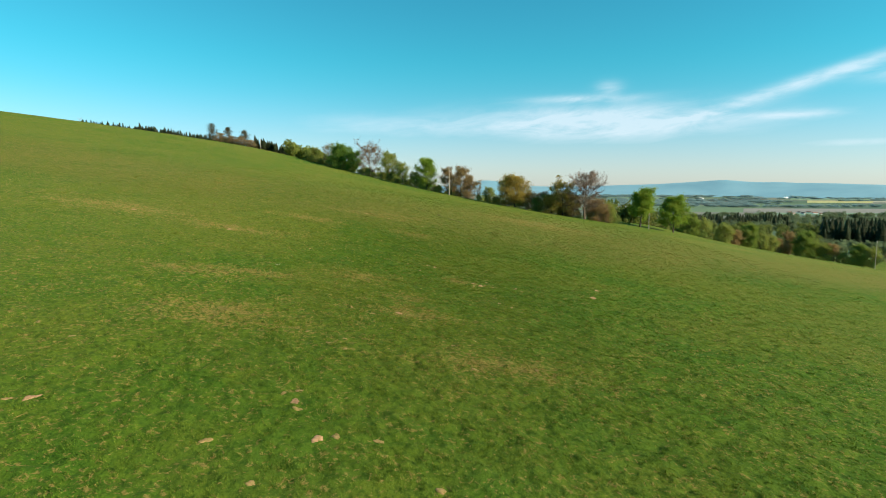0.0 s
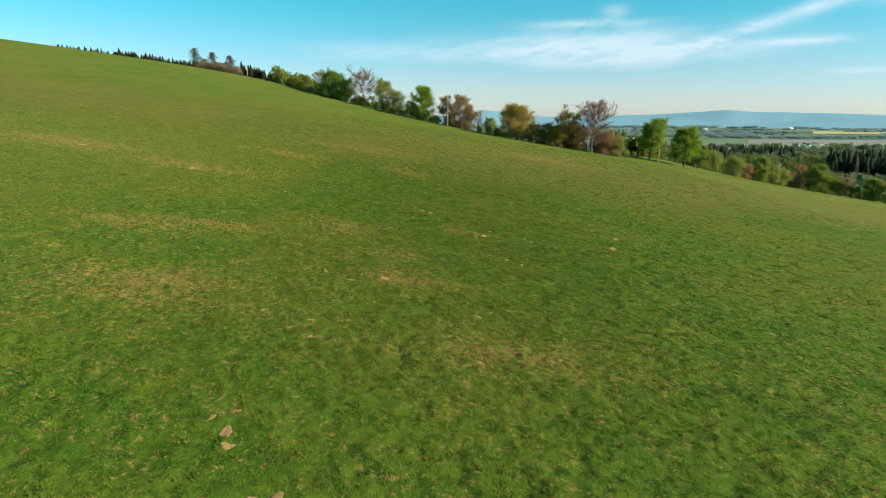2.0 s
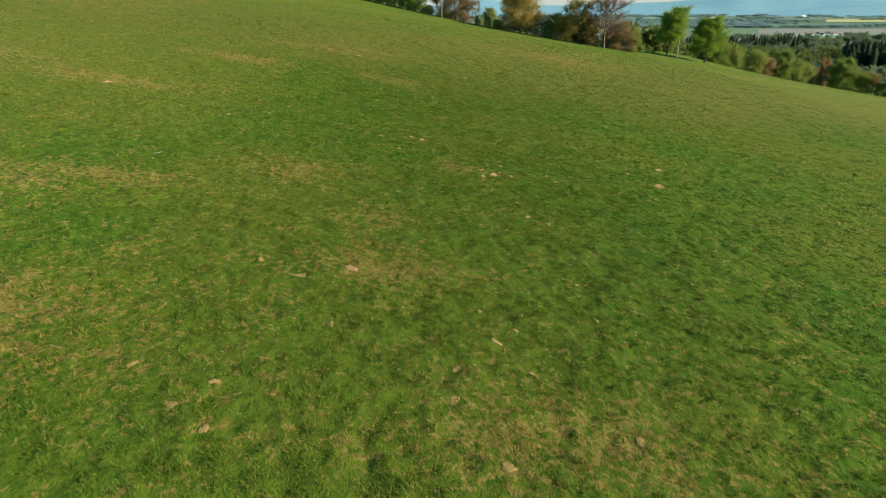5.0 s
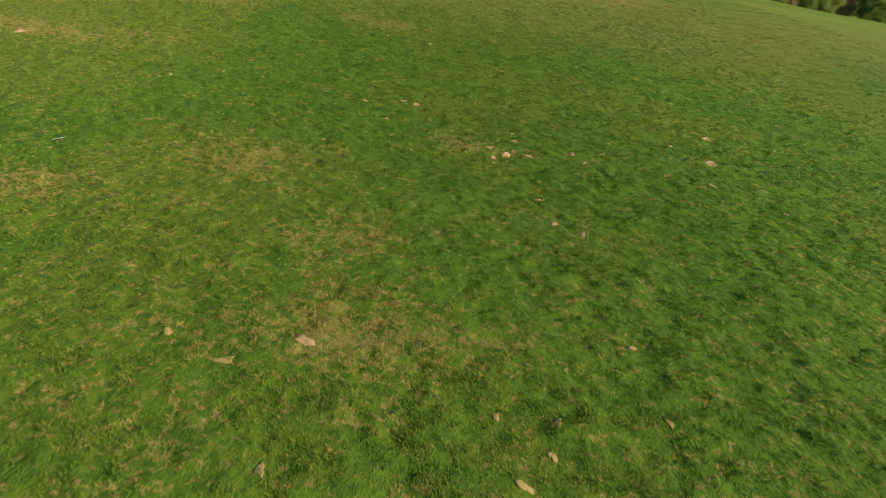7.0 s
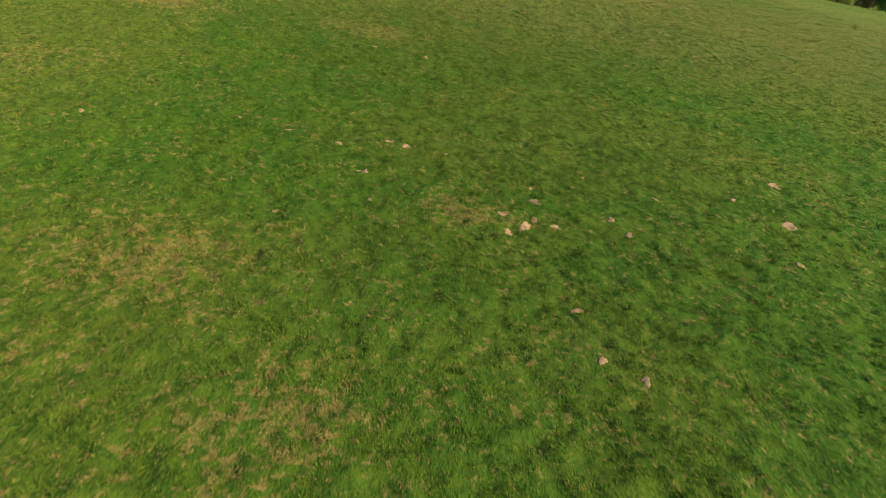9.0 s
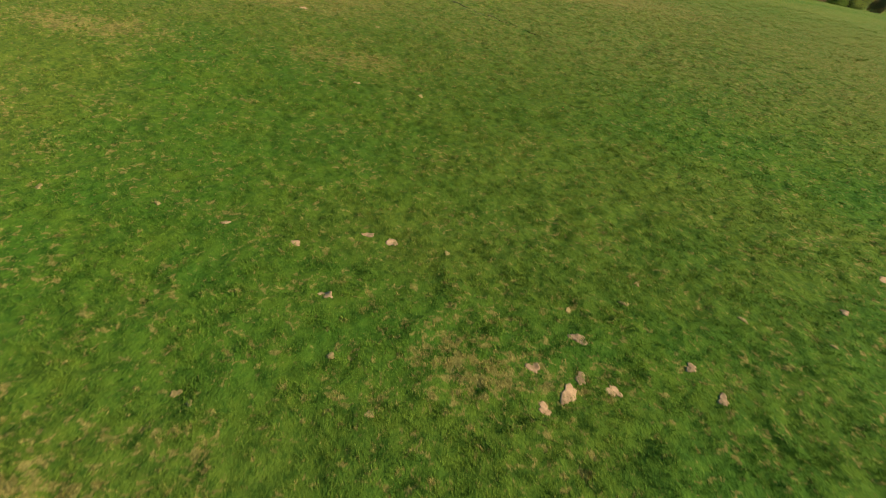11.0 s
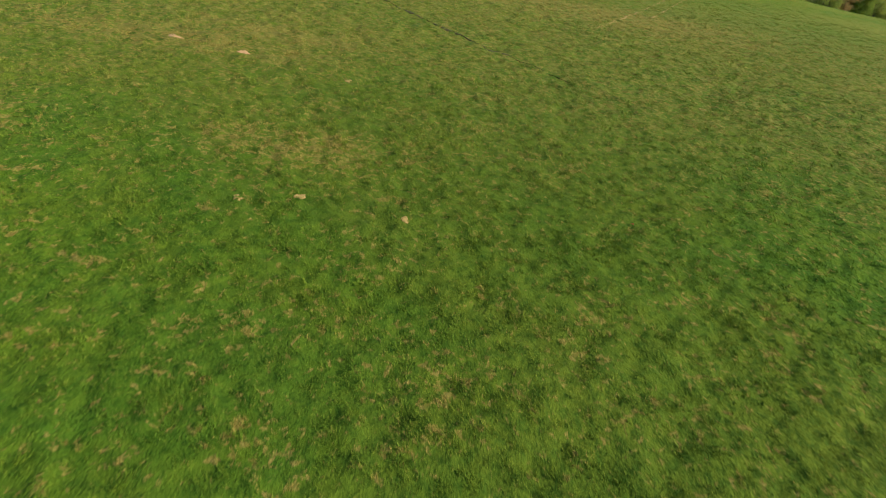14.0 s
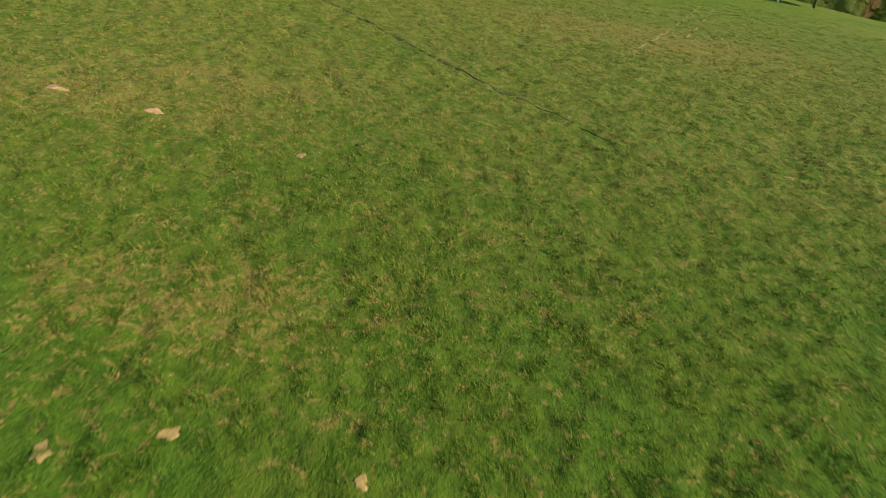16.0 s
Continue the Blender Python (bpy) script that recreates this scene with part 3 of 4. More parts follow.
def larch(name, H, R, seed):
    rng = np.random.default_rng(seed)
    wood, crown = Shape(), Shape()
    trunk = branch(rng, (0, 0, -0.8), (0, 0, 1), H + 0.8, 0.3, 8, 0.05)
    wood.tube(trunk, np.linspace(0.24, 0.02, len(trunk)), 7)
    pts = []
    for k in range(95):
        f = rng.uniform(0.22, 1.0)
        p = np.array([np.interp(f, np.linspace(0, 1, len(trunk)), trunk[:, i]) for i in range(3)])
        a = rng.uniform(0, 6.28)
        L = R * (1.25 - f) * rng.uniform(0.6, 1.3)
        lim = branch(rng, p, (math.cos(a), math.sin(a), rng.uniform(-0.15, 0.35)), L, -0.01, 3)
        wood.tube(lim, np.linspace(0.05, 0.012, len(lim)), 3)
        pts.append(np.repeat(lim[1:], 11, 0))
    c = np.concatenate(pts)
    crown.leaves(c + rng.normal(0, 0.36, c.shape) * np.array([1, 1, 0.7]), 0.16, rng)
    root = new(name)
    part("trunk", wood.mesh("trunk", BARK, True), root)
    part("crown", crown.mesh("crown", PINE), root)
    return root


def stand(root, x, y, turn=0.0, sx=1.0, sz=1.0, lift=0.0):
    root.matrix_basis = pose(x, y, float(surface(x, y)) + lift, 0, 0, turn) @ Matrix.Diagonal((sx, sx, sz, 1))
    return root


ROW = "trees along the pasture's far edge"
maple_pole = broadleaf("tree", 14.6, 5.3, MAPLE, 3, low=0.28, limbs=34, subs=8, per=25, size=0.20, spread=0.58, top=0.9, dip=0.22, base=0.30)
tagged(stand(maple_pole, 75.6, 222, 20), "slender maple in fresh yellow-green spring leaf", "tree", ROW)
maple_round = broadleaf("tree", 14.2, 6.2, MAPLE, 8, low=0.26, limbs=42, subs=8, per=25, size=0.20, spread=0.60, top=0.7, dip=0.14, base=0.36)
tagged(stand(maple_round, 90.5, 226, 0), "round-crowned maple in fresh yellow-green spring leaf", "tree", ROW)
maple_edge = broadleaf("tree", 13.2, 5.0, MAPLE, 21, low=0.08, limbs=32, subs=7, per=18, size=0.21, spread=0.60, top=0.8, dip=0.1, base=0.25)
tagged(stand(maple_edge, -8.3, 242, 80), "tall loose maple in fresh yellow-green leaf", "tree", ROW)
big_green = broadleaf("tree", 10.9, 7.4, GREEN, 5, low=0.04, limbs=38, subs=8, per=20, size=0.22, spread=0.62, top=0.55, dip=0.0, base=0.32)
tagged(stand(big_green, -50.3, 272, 10), "dense bright green broadleaf tree branching to the ground", "tree", ROW)
tagged(stand(copy_thing(big_green, Matrix()), -43.7, 268, 130, 0.72, 0.84), "dense bright green broadleaf tree branching to the ground", "tree", ROW)
yellow_bush = broadleaf("tree", 6.8, 4.8, OLIVE, 6, low=0.02, limbs=26, subs=7, per=18, size=0.18, spread=0.55, top=0.5, dip=0.0, base=0.3)
tagged(stand(yellow_bush, -66.2, 285, 0), "low bushy yellow-green tree at the pasture edge", "tree", ROW)
red_bush = broadleaf("tree", 10.3, 3.3, BUD, 7, low=0.10, limbs=20, subs=6, twigs=3, per=3, size=0.20, top=0.7, bark=TWIG)
tagged(stand(red_bush, -57.1, 278, 0), "small reddish-brown tree just breaking bud", "tree", ROW)
bare_wide = broadleaf("tree", 12.9, 7.2, BUD, 9, low=0.16, limbs=32, subs=9, twigs=8, per=1, size=0.14, top=0.9, dense=0.6, bark=TWIG)
tagged(stand(bare_wide, -35.0, 262, 0), "bare greyish-brown tree with fine spreading twigs", "tree", ROW)
light_green = broadleaf("tree", 12.6, 5.2, OLIVE, 12, low=0.06, limbs=30, subs=7, per=16, size=0.19, spread=0.62, top=0.8, dense=0.85, dip=0.1, base=0.25)
tagged(stand(light_green, -26.0, 255, 0), "half-leafed light green tree in a hedge", "tree", ROW)
tagged(stand(copy_thing(light_green, Matrix()), -19.0, 250, 120, 0.72, 0.74), "half-leafed light green tree in a hedge", "tree", ROW)
tagged(stand(copy_thing(light_green, Matrix()), -14.0, 247, 250, 0.62, 0.52), "small half-leafed light green tree in a hedge", "tree", ROW)
oak = broadleaf("tree", 12.3, 7.2, OAK, 14, low=0.06, limbs=42, subs=8, per=22, size=0.19, top=0.60, spread=0.62, dip=-0.02, base=0.34)
tagged(stand(oak, 26.0, 217, 0), "broad oak in dense bronze-brown young leaf", "tree", ROW)
brown_oak = broadleaf("tree", 12.0, 5.6, BUD, 15, low=0.06, limbs=30, subs=7, twigs=6, per=7, size=0.15, spread=0.55, top=0.7, bark=TWIG, dip=0.05, base=0.30)
tagged(stand(brown_oak, 5.9, 234, 40), "rounded oak in thin orange-brown bud", "tree", ROW)
tagged(stand(copy_thing(brown_oak, Matrix()), 0.6, 239, 150, 0.72, 0.92), "rounded oak in thin orange-brown bud", "tree", ROW)
tagged(stand(copy_thing(brown_oak, Matrix()), 9.6, 233, 260, 0.5, 0.8), "narrow oak in thin orange-brown bud", "tree", ROW)
sparse_oak = broadleaf("tree", 12.9, 5.4, OAK, 17, low=0.12, limbs=26, subs=6, twigs=6, per=5, size=0.22, top=0.85, dense=0.8, dip=0.1, base=0.25)
tagged(stand(sparse_oak, 43.0, 210, 0), "oak with bare upper twigs and bronze lower leaf", "tree", ROW)
tagged(stand(copy_thing(oak, Matrix()), 39.0, 211, 100, 0.66, 0.60), "low bronze-leafed oak beside a taller one", "tree", ROW)
bare_tall = broadleaf("tree", 16.4, 6.9, BUD, 18, low=0.20, limbs=36, subs=9, twigs=10, per=0, top=1.0, bark=TWIG, dip=0.35, base=0.26)
tagged(stand(bare_tall, 50.4, 207, 0), "tall bare reddish-brown tree with fine twigs", "tree", ROW)
tagged(stand(copy_thing(brown_oak, Matrix()), 56.6, 210, 200, 0.85, 0.68), "low oak in brown bud beside a bare tree", "tree", ROW)
tagged(stand(copy_thing(brown_oak, Matrix()), 46.8, 211, 300, 0.75, 0.66), "low oak in brown bud beside a bare tree", "tree", ROW)
tagged(stand(copy_thing(yellow_bush, Matrix()), 61.0, 212, 60, 0.72, 1.05), "low yellow-green bush under taller trees", "bush", ROW)
tagged(stand(copy_thing(yellow_bush, Matrix()), 34.2, 214, 200, 0.55, 0.75), "low yellow-green bush under taller trees", "bush", ROW)
for x, y, turn, s in ((30.5, 219, 40, 0.5), (36.6, 214, 130, 0.62), (45.0, 213, 220, 0.72), (53.8, 211, 310, 0.62), (59.5, 212, 20, 0.55)):
    tagged(stand(copy_thing(brown_oak, Matrix()), x, y, turn, s, s), "low oak in brown bud under taller trees", "tree", ROW)
tagged(stand(copy_thing(red_bush, Matrix()), 12.6, 229, 0, 0.7, 0.75), "small reddish-brown tree just breaking bud", "tree", ROW)
tagged(stand(copy_thing(light_green, Matrix()), 17.2, 228, 30, 0.6, 0.50), "small half-leafed light green tree in a hedge", "tree", ROW)
tagged(stand(copy_thing(red_bush, Matrix()), 32.6, 216, 90, 0.95, 0.66), "small reddish-brown tree just breaking bud", "tree", ROW)
for x, y, turn, s in ((-30, 262, 10, 0.5), (-22, 256, 70, 0.45), (-4, 243, 130, 0.4), (3, 240, 190, 0.35), (-38, 268, 250, 0.6), (20, 226, 310, 0.4), (-62, 286, 30, 0.7)):
    tagged(stand(copy_thing(yellow_bush, Matrix()), x, y + 2, turn, s, s), "low yellow-green bush under taller trees", "bush", ROW)

# low growth that closes the row between the big trees
under = random.Random(17)
for k in range(36):
    x = -70 + 131 * k / 35 + under.uniform(-1.0, 1.0)
    y = float(np.interp(x, EDGE_X, EDGE_Y)) - under.uniform(0.5, 4.0)
    if x > 18:
        proto, label = under.choice(((brown_oak, "low brown scrub just breaking bud in a hedge"), (oak, "low bronze-leafed oak scrub in a hedge"), (light_green, "low half-leafed green scrub in a hedge")))
    elif x > -12:
        proto, label = under.choice(((brown_oak, "low brown scrub just breaking bud in a hedge"), (light_green, "low half-leafed green scrub in a hedge")))
    else:
        proto, label = under.choice(((light_green, "low half-leafed green scrub in a hedge"), (yellow_bush, "low yellow-green scrub in a hedge")))
    q = under.uniform(0.17, 0.30) * (1.6 if proto is yellow_bush else 1.0)
    tagged(stand(copy_thing(proto, Matrix()), x, y, under.uniform(0, 360), q * 1.15, q, -0.3), label, "bush", "scrub in the far hedge")

for k, (x, y, h) in enumerate(((-139.1, 341, 10.4), (-129.4, 341, 9.4), (-118.3, 336, 9.4))):
    tagged(stand(larch("tree", h, 4.6, 40 + k), x, y, lift=-0.4), "thin ragged larch on the skyline", "tree", "larches on the skyline")
for x, y, turn, s in ((-133, 337, 0, 0.62), (-126, 336, 80, 0.55), (-119, 332, 160, 0.6), (-113, 331, 220, 0.5)):
    tagged(stand(copy_thing(brown_oak, Matrix()), x, y, turn, s + 0.15, s * 0.72, -0.3), "low brown bush under larches on the skyline", "bush", "bushes on the skyline")

sapling = broadleaf("tree", 3.4, 0.9, OLIVE, 44, low=0.3, limbs=10, subs=4, per=5, size=0.16, top=1.0)
tagged(stand(sapling, 112.0, 246.0, 0), "thin young tree standing alone on the pasture", "tree")

# the lower hedge along the right-hand field edge
HEDGE_LEAF = leaf_material("hedge_leaf", (0.130, 0.200, 0.030), (0.250, 0.320, 0.048), (0.300, 0.270, 0.060))
HEDGE = "trees along the lower field edge"
hedge_olive = broadleaf("tree", 10.0, 4.2, OLIVE, 31, low=0.24, limbs=28, subs=7, per=15, size=0.20, spread=0.58, top=0.8, dense=0.8, dip=0.1, base=0.26)
hedge_green = broadleaf("tree", 11.0, 4.4, HEDGE_LEAF, 32, low=0.20, limbs=28, subs=7, per=17, size=0.21, spread=0.58, top=0.7, dip=0.1, base=0.26)
hedge_brown = broadleaf("tree", 11.0, 3.4, BUD, 33, low=0.26, limbs=24, subs=6, twigs=6, per=3, size=0.24, top=0.9, bark=TWIG)
KINDS = {"o": (hedge_olive, 10.0, 4.2, "half-leafed olive-green tree in a field hedge"),
         "g": (hedge_green, 11.0, 4.4, "fresh green broadleaf tree in a field hedge"),
         "b": (hedge_brown, 11.0, 3.4, "twiggy brown tree just breaking bud in a hedge")}
HEDGE_PLAN = (("g", 121.3, 284, 12.9, 4.4), ("o", 130.4, 287, 12.0, 4.2), ("o", 140.7, 288, 11.6, 4.8), ("b", 148.6, 290, 10.4, 4.0),
              ("g", 157.0, 296, 14.0, 5.2), ("o", 166.0, 299, 11.6, 4.3), ("o", 173.1, 302, 11.0, 3.8), ("b", 179.9, 305, 10.2, 2.6),
              ("b", 189.3, 312, 16.0, 3.4), ("g", 191.3, 304, 15.6, 5.8), ("o", 198.2, 304, 12.4, 3.9), ("o", 202.2, 301, 11.2, 4.0),
              ("b", 205.2, 299, 12.0, 3.6), ("g", 214.9, 296, 13.0, 4.6), ("o", 209.9, 299, 7.8, 3.0), ("o", 220.4, 292, 12.2, 4.2),
              ("b", 228.0, 287, 11.0, 3.6), ("g", 236.0, 283, 12.0, 4.6), ("b", 152.0, 296, 8.0, 3.0), ("b", 183.0, 306, 7.0, 2.6))
used = set()
for k, (kind, x, y, h, r) in enumerate(HEDGE_PLAN):
    proto, ph, pr, label = KINDS[kind]
    root = proto if kind not in used else copy_thing(proto, Matrix())
    used.add(kind)
    tagged(stand(root, x, y, k * 77, 1.05 * r / pr, 0.98 * h / ph), label, "tree", HEDGE)

for k, (x, y, s) in enumerate(((66, 228, 0.22), (69, 232, 0.18), (72, 236, 0.25), (74, 230, 0.15), (63, 225, 0.25), (104, 248, 0.2), (81, 243, 0.2), (67, 236, 0.3), (70, 239, 0.32), (76, 240, 0.22), (61.5, 230, 0.3), (86, 247, 0.18), (97, 250, 0.2))):
    tagged(stand(copy_thing(yellow_bush, Matrix()), x, y, k * 50, s, s), "small scrubby bush in rough grass", "bush", "scrub below the big trees")


# ---- far woods, one mesh a wood ----
def spruce_shape(seed):
    rng = np.random.default_rng(seed)
    s = Shape()
    s.tube([(0, 0, -0.05), (0, 0, 0.5), (0, 0, 1)], (0.016, 0.01, 0.002), 4)
    for k in range(13):
        f = 0.06 + 0.93 * k / 13
        r = 0.34 * (1 - f) ** 0.95 + 0.010
        n = 9
        a = rng.uniform(0, 6.28) + np.arange(n) * 2 * np.pi / n
        q = r * rng.uniform(0.55, 1.3, n)
        w = 0.45 * r + 0.006
        tip = np.stack([q * np.cos(a), q * np.sin(a), f - 0.05 + rng.uniform(-0.015, 0.015, n)], -1)
        b1 = np.stack([-w * np.sin(a) + q * 0.35 * np.cos(a), w * np.cos(a) + q * 0.35 * np.sin(a), np.full(n, f + 0.01)], -1)
        b2 = np.stack([w * np.sin(a) + q * 0.35 * np.cos(a), -w * np.cos(a) + q * 0.35 * np.sin(a), np.full(n, f + 0.01)], -1)
        c = np.tile((0, 0, f + 0.055), (n, 1))
        V = np.stack([c, b1, tip, b2], 1)
        s.add(V, np.arange(n * 4).reshape(n, 4), 4)
    return s.arrays()


def crown_shape(seed, leaves=264, size=0.068):
    """A broadleaf tree of unit height for far woods: trunk, forks and clumps of leaf sprays."""
    rng = np.random.default_rng(seed)
    s = Shape()
    s.tube(branch(rng, (0, 0, -0.05), (0, 0, 1), 0.75, 0.2, 4), (0.022, 0.018, 0.014, 0.009, 0.004), 4)
    lumps = []
    for k in range(11):
        a, f = k * 2.4, 0.32 + 0.55 * k / 11
        q = 0.30 * math.sin(math.pi * (0.2 + 0.7 * (f - 0.25) / 0.7)) * rng.uniform(0.6, 1.1)
        c = np.array([q * math.cos(a), q * math.sin(a), f + 0.06])
        s.tube([(0, 0, f - 0.15), c * (0.6, 0.6, 1) - (0, 0, 0.05), c], (0.010, 0.006, 0.003), 3)
        lumps.append(c)
    c = np.repeat(lumps, leaves // 11, 0)
    s.leaves(c + rng.normal(0, 0.075, c.shape), size, rng)
    return s.arrays()


DEEP = leaf_material("wood_leaf", (0.070, 0.105, 0.020), (0.150, 0.185, 0.034), (0.190, 0.165, 0.050), 0.3)
VALLEY = leaf_material("valley_leaf", (0.100, 0.140, 0.030), (0.190, 0.235, 0.046), (0.230, 0.190, 0.060), 0.3)
SILVER = leaf_material("willow_leaf", (0.120, 0.165, 0.075), (0.210, 0.260, 0.125), (0.180, 0.200, 0.090), 0.3)
SPRUCES = [spruce_shape(60 + k) for k in range(4)]
CROWNS = [crown_shape(70 + k) for k in range(5)]
BLURRED = [crown_shape(90 + k, 198, 0.085) for k in range(4)]


def wood(name, shapes, places, mat, label, wide=1.0):
    """places: x, y, tree height."""
    rng = np.random.default_rng(len(places))
    VV, FF, SS, n = [], [], [], 0
    for x, y, h in places:
        V, F, S = shapes[rng.integers(len(shapes))]
        a = rng.uniform(0, 6.28)
        w = h * wide * rng.uniform(0.8, 1.2)
        R = np.array([[math.cos(a) * w, -math.sin(a) * w, 0], [math.sin(a) * w, math.cos(a) * w, 0], [0, 0, h]])
        VV.append(V @ R.T + (x, y, float(height(x, y))))
        FF.append(F + n), SS.append(S)
        n += len(V)
    me = mesh_from(name, np.concatenate(VV), np.concatenate(FF), np.concatenate(SS), mat)
    return tagged(new(name, me), label, "woodland", kind="stuff")


def scatter(seed, n, x0, x1, y0, y1, h0, h1, slant=0.0):
    rng = np.random.default_rng(seed)
    x = rng.uniform(x0, x1, n)
    y = rng.uniform(y0, y1, n) + slant * (x - x0)
    return list(zip(x, y, rng.uniform(h0, h1, n)))


def clear_of(places, share):
    """The trees that stand left of a sight line."""
    return [p for p in places if p[0] < share * p[1]]


def far_wood(seed, n, x0, x1, d0, d1, h0, h1):
    rng = np.random.default_rng(seed)
    d = rng.uniform(d0, d1, n)
    return list(zip(rng.uniform(x0, x1, n) * d, d, rng.uniform(h0, h1, n)))


crest = [(x, y + 28 + float(np.interp(x, EDGE_X, EDGE_Y)) - 0, h) for x, y, h in scatter(1, 330, -215, -140, 0, 20, 7.6, 10.2)] + [(x, y + 28 + float(np.interp(x, EDGE_X, EDGE_Y)), h) for x, y, h in scatter(21, 150, -150, -112, 0, 22, 6.6, 9.6)]
crest += [(x, y + 30 + float(np.interp(x, EDGE_X, EDGE_Y)), h) for x, y, h in scatter(2, 190, -300, -205, 0, 14, 9.0, 11.6)]
crest += [(x, y, h) for x, y, h in scatter(3, 260, -113, -86, 338, 372, 6.2, 8.6)]
wood("spruce_wood", SPRUCES, crest, NEEDLE, "dark spruce wood whose tops show over the hill")
wood("mixed_wood", CROWNS, scatter(4, 70, -91, -62, 318, 345, 7.8, 10.2), OLIVE, "light green broadleaf wood behind the hill")
wood("mixed_wood", CROWNS, scatter(5, 40, -60, 60, 285, 320, 7, 11), OLIVE, "low broadleaf scrub behind the tree row")
wood("mixed_wood", CROWNS, scatter(6, 26, 82, 106, 290, 312, 13.5, 17) + scatter(16, 50, 104, 160, 318, 370, 12, 16), VALLEY, "green broadleaf wood below the pasture")
wood("spruce_wood", SPRUCES, far_wood(7, 240, 0.40, 0.60, 940, 1120, 14, 27), NEEDLE, "dark spruce wood in the valley")
wood("spruce_wood", SPRUCES, far_wood(8, 520, 0.66, 0.95, 640, 860, 15, 29), NEEDLE, "dark spruce wood in the valley", 1.05)
wood("mixed_wood", CROWNS, clear_of(scatter(9, 170, 150, 430, 430, 520, 9, 13), 0.66), DEEP, "half-leafed broadleaf wood in the valley")
wood("mixed_wood", CROWNS, [(x, y, h) for x, y, h in far_wood(14, 60, 0.66, 0.90, 470, 520, 9, 13)], SILVER, "grey-green willow wood before the spruces")
wood("mixed_wood", CROWNS, clear_of(scatter(10, 110, 160, 480, 440, 640, 10, 15), 0.66), DEEP, "fresh green broadleaf wood in the valley")
wood("mixed_wood", CROWNS, clear_of(scatter(13, 190, 100, 700, 660, 900, 12, 19), 0.68), VALLEY, "half-leafed broadleaf wood in the valley")


# ---- poles ----
def utility_pole(x, y, h, cross=False):
    root = new("utility_pole")
    s = Shape()
    s.tube([(0, 0, -0.6), (0, 0, h * 0.5), (0, 0, h)], (0.17, 0.15, 0.12), 10)
    s.tube([(0, 0, h), (0, 0, h + 0.05), (0, 0, h + 0.09)], (0.12, 0.10, 0.01), 10)
    part("shaft", s.mesh("shaft", POLE, True), root)
    if cross:
        for side in (-1, 1):
            b = Shape()
            b.tube([(0, 0, h - 0.4), (side * 0.9, 0, h + 0.7), (side * 1.3, 0, h + 1.5)], (0.11, 0.10, 0.08), 7)
            part("arm", b.mesh("arm", POLE, True), root)
    else:
        for z in (h - 0.3, h - 0.7):
            b = Shape()
            b.tube([(-0.28, 0, z), (0.28, 0, z)], (0.035, 0.035), 6)
            arm = part("insulator_arm", b.mesh("insulator_arm", POLE, True), root)
            for side in (-0.25, 0.25):
                c = Shape()
                c.tube([(side, 0, z + 0.02), (side, 0, z + 0.10), (side, 0, z + 0.13), (side, 0, z + 0.2)], (0.03, 0.05, 0.06, 0.02), 8)
                part("insulator", c.mesh("insulator", PORCELAIN, True), arm, "glazed porcelain insulator")
    return stand(root, x, y)


for x, y, h, cross in ((-106.6, 329, 5.6, False), (1.2, 229, 10.1, False), (79.2, 222, 9.4, False), (216.4, 285, 15.7, False), (-239.8, 376, 3.0, True)):
    what = "forked wooden pole on the hill crest" if cross else "plain weathered wooden utility pole at the field edge"
    tagged(utility_pole(x, y, h, cross), what, "pole")


# ---- the plain and the hills ----
def sheet(name, x0, x1, d0, d1, mat, label, up=0.6):
    """A field on the plain between two sight lines and two distances."""
    k, d = np.meshgrid(np.linspace(x0, x1, 16), np.linspace(d0, d1, 10))
    X, Y = k * d, d
    V = np.stack([X, Y, height(X, Y) + up], -1)
    i = np.arange(160).reshape(10, 16)
    F = np.stack([i[:-1, :-1], i[:-1, 1:], i[1:, 1:], i[1:, :-1]], -1)
    tagged(new(name, mesh_from(name, V, F, 4, mat, True)), label, "field", kind="structure")


RAPE = rough_material("rape_flower", (0.42, 0.38, 0.15), (0.48, 0.44, 0.20), 0.02, 0.0)
PLOUGH = rough_material("ploughed_field", (0.22, 0.200, 0.175), (0.28, 0.25, 0.215), 0.008, 0.0)
CROP = rough_material("young_crop", (0.16, 0.24, 0.14), (0.24, 0.32, 0.20), 0.008, 0.0)
PALE = rough_material("pale_stubble", (0.34, 0.32, 0.24), (0.44, 0.40, 0.30), 0.006, 0.0)
# blue-grey of distance haze painted into the leaf colour
HAZED_FARWOOD = leaf_material("distant_wood_haze_tint", (0.280, 0.385, 0.385), (0.310, 0.415, 0.400), (0.305, 0.380, 0.345))
# olive leaf with a little distance haze mixed into its colour
HAZED_MIDWOOD = leaf_material("valley_wood_haze_tint", (0.125, 0.170, 0.082), (0.180, 0.225, 0.110), (0.170, 0.165, 0.095))
# the hills' blue is aerial haze, painted in as base colour
HAZE_BLUE = rough_material("distant_hill_haze_tint", (0.165, 0.320, 0.400), (0.220, 0.385, 0.450), 0.0016, 0.0)
sheet("field", 0.52, 0.95, 1600, 1880, PLOUGH, "pale ploughed field on the plain")
sheet("field", 0.54, 0.95, 1460, 1600, CROP, "green young crop on the plain")
sheet("field", 0.63, 0.745, 2500, 2860, RAPE, "yellow flowering rape field on the plain")
sheet("field", 0.745, 0.95, 2600, 2800, PALE, "pale stubble field on the plain")
sheet("field", 0.60, 0.95, 3000, 3350, CROP, "green young crop on the plain")
sheet("field", 0.28, 0.42, 2900, 3500, CROP, "green young crop on the plain")


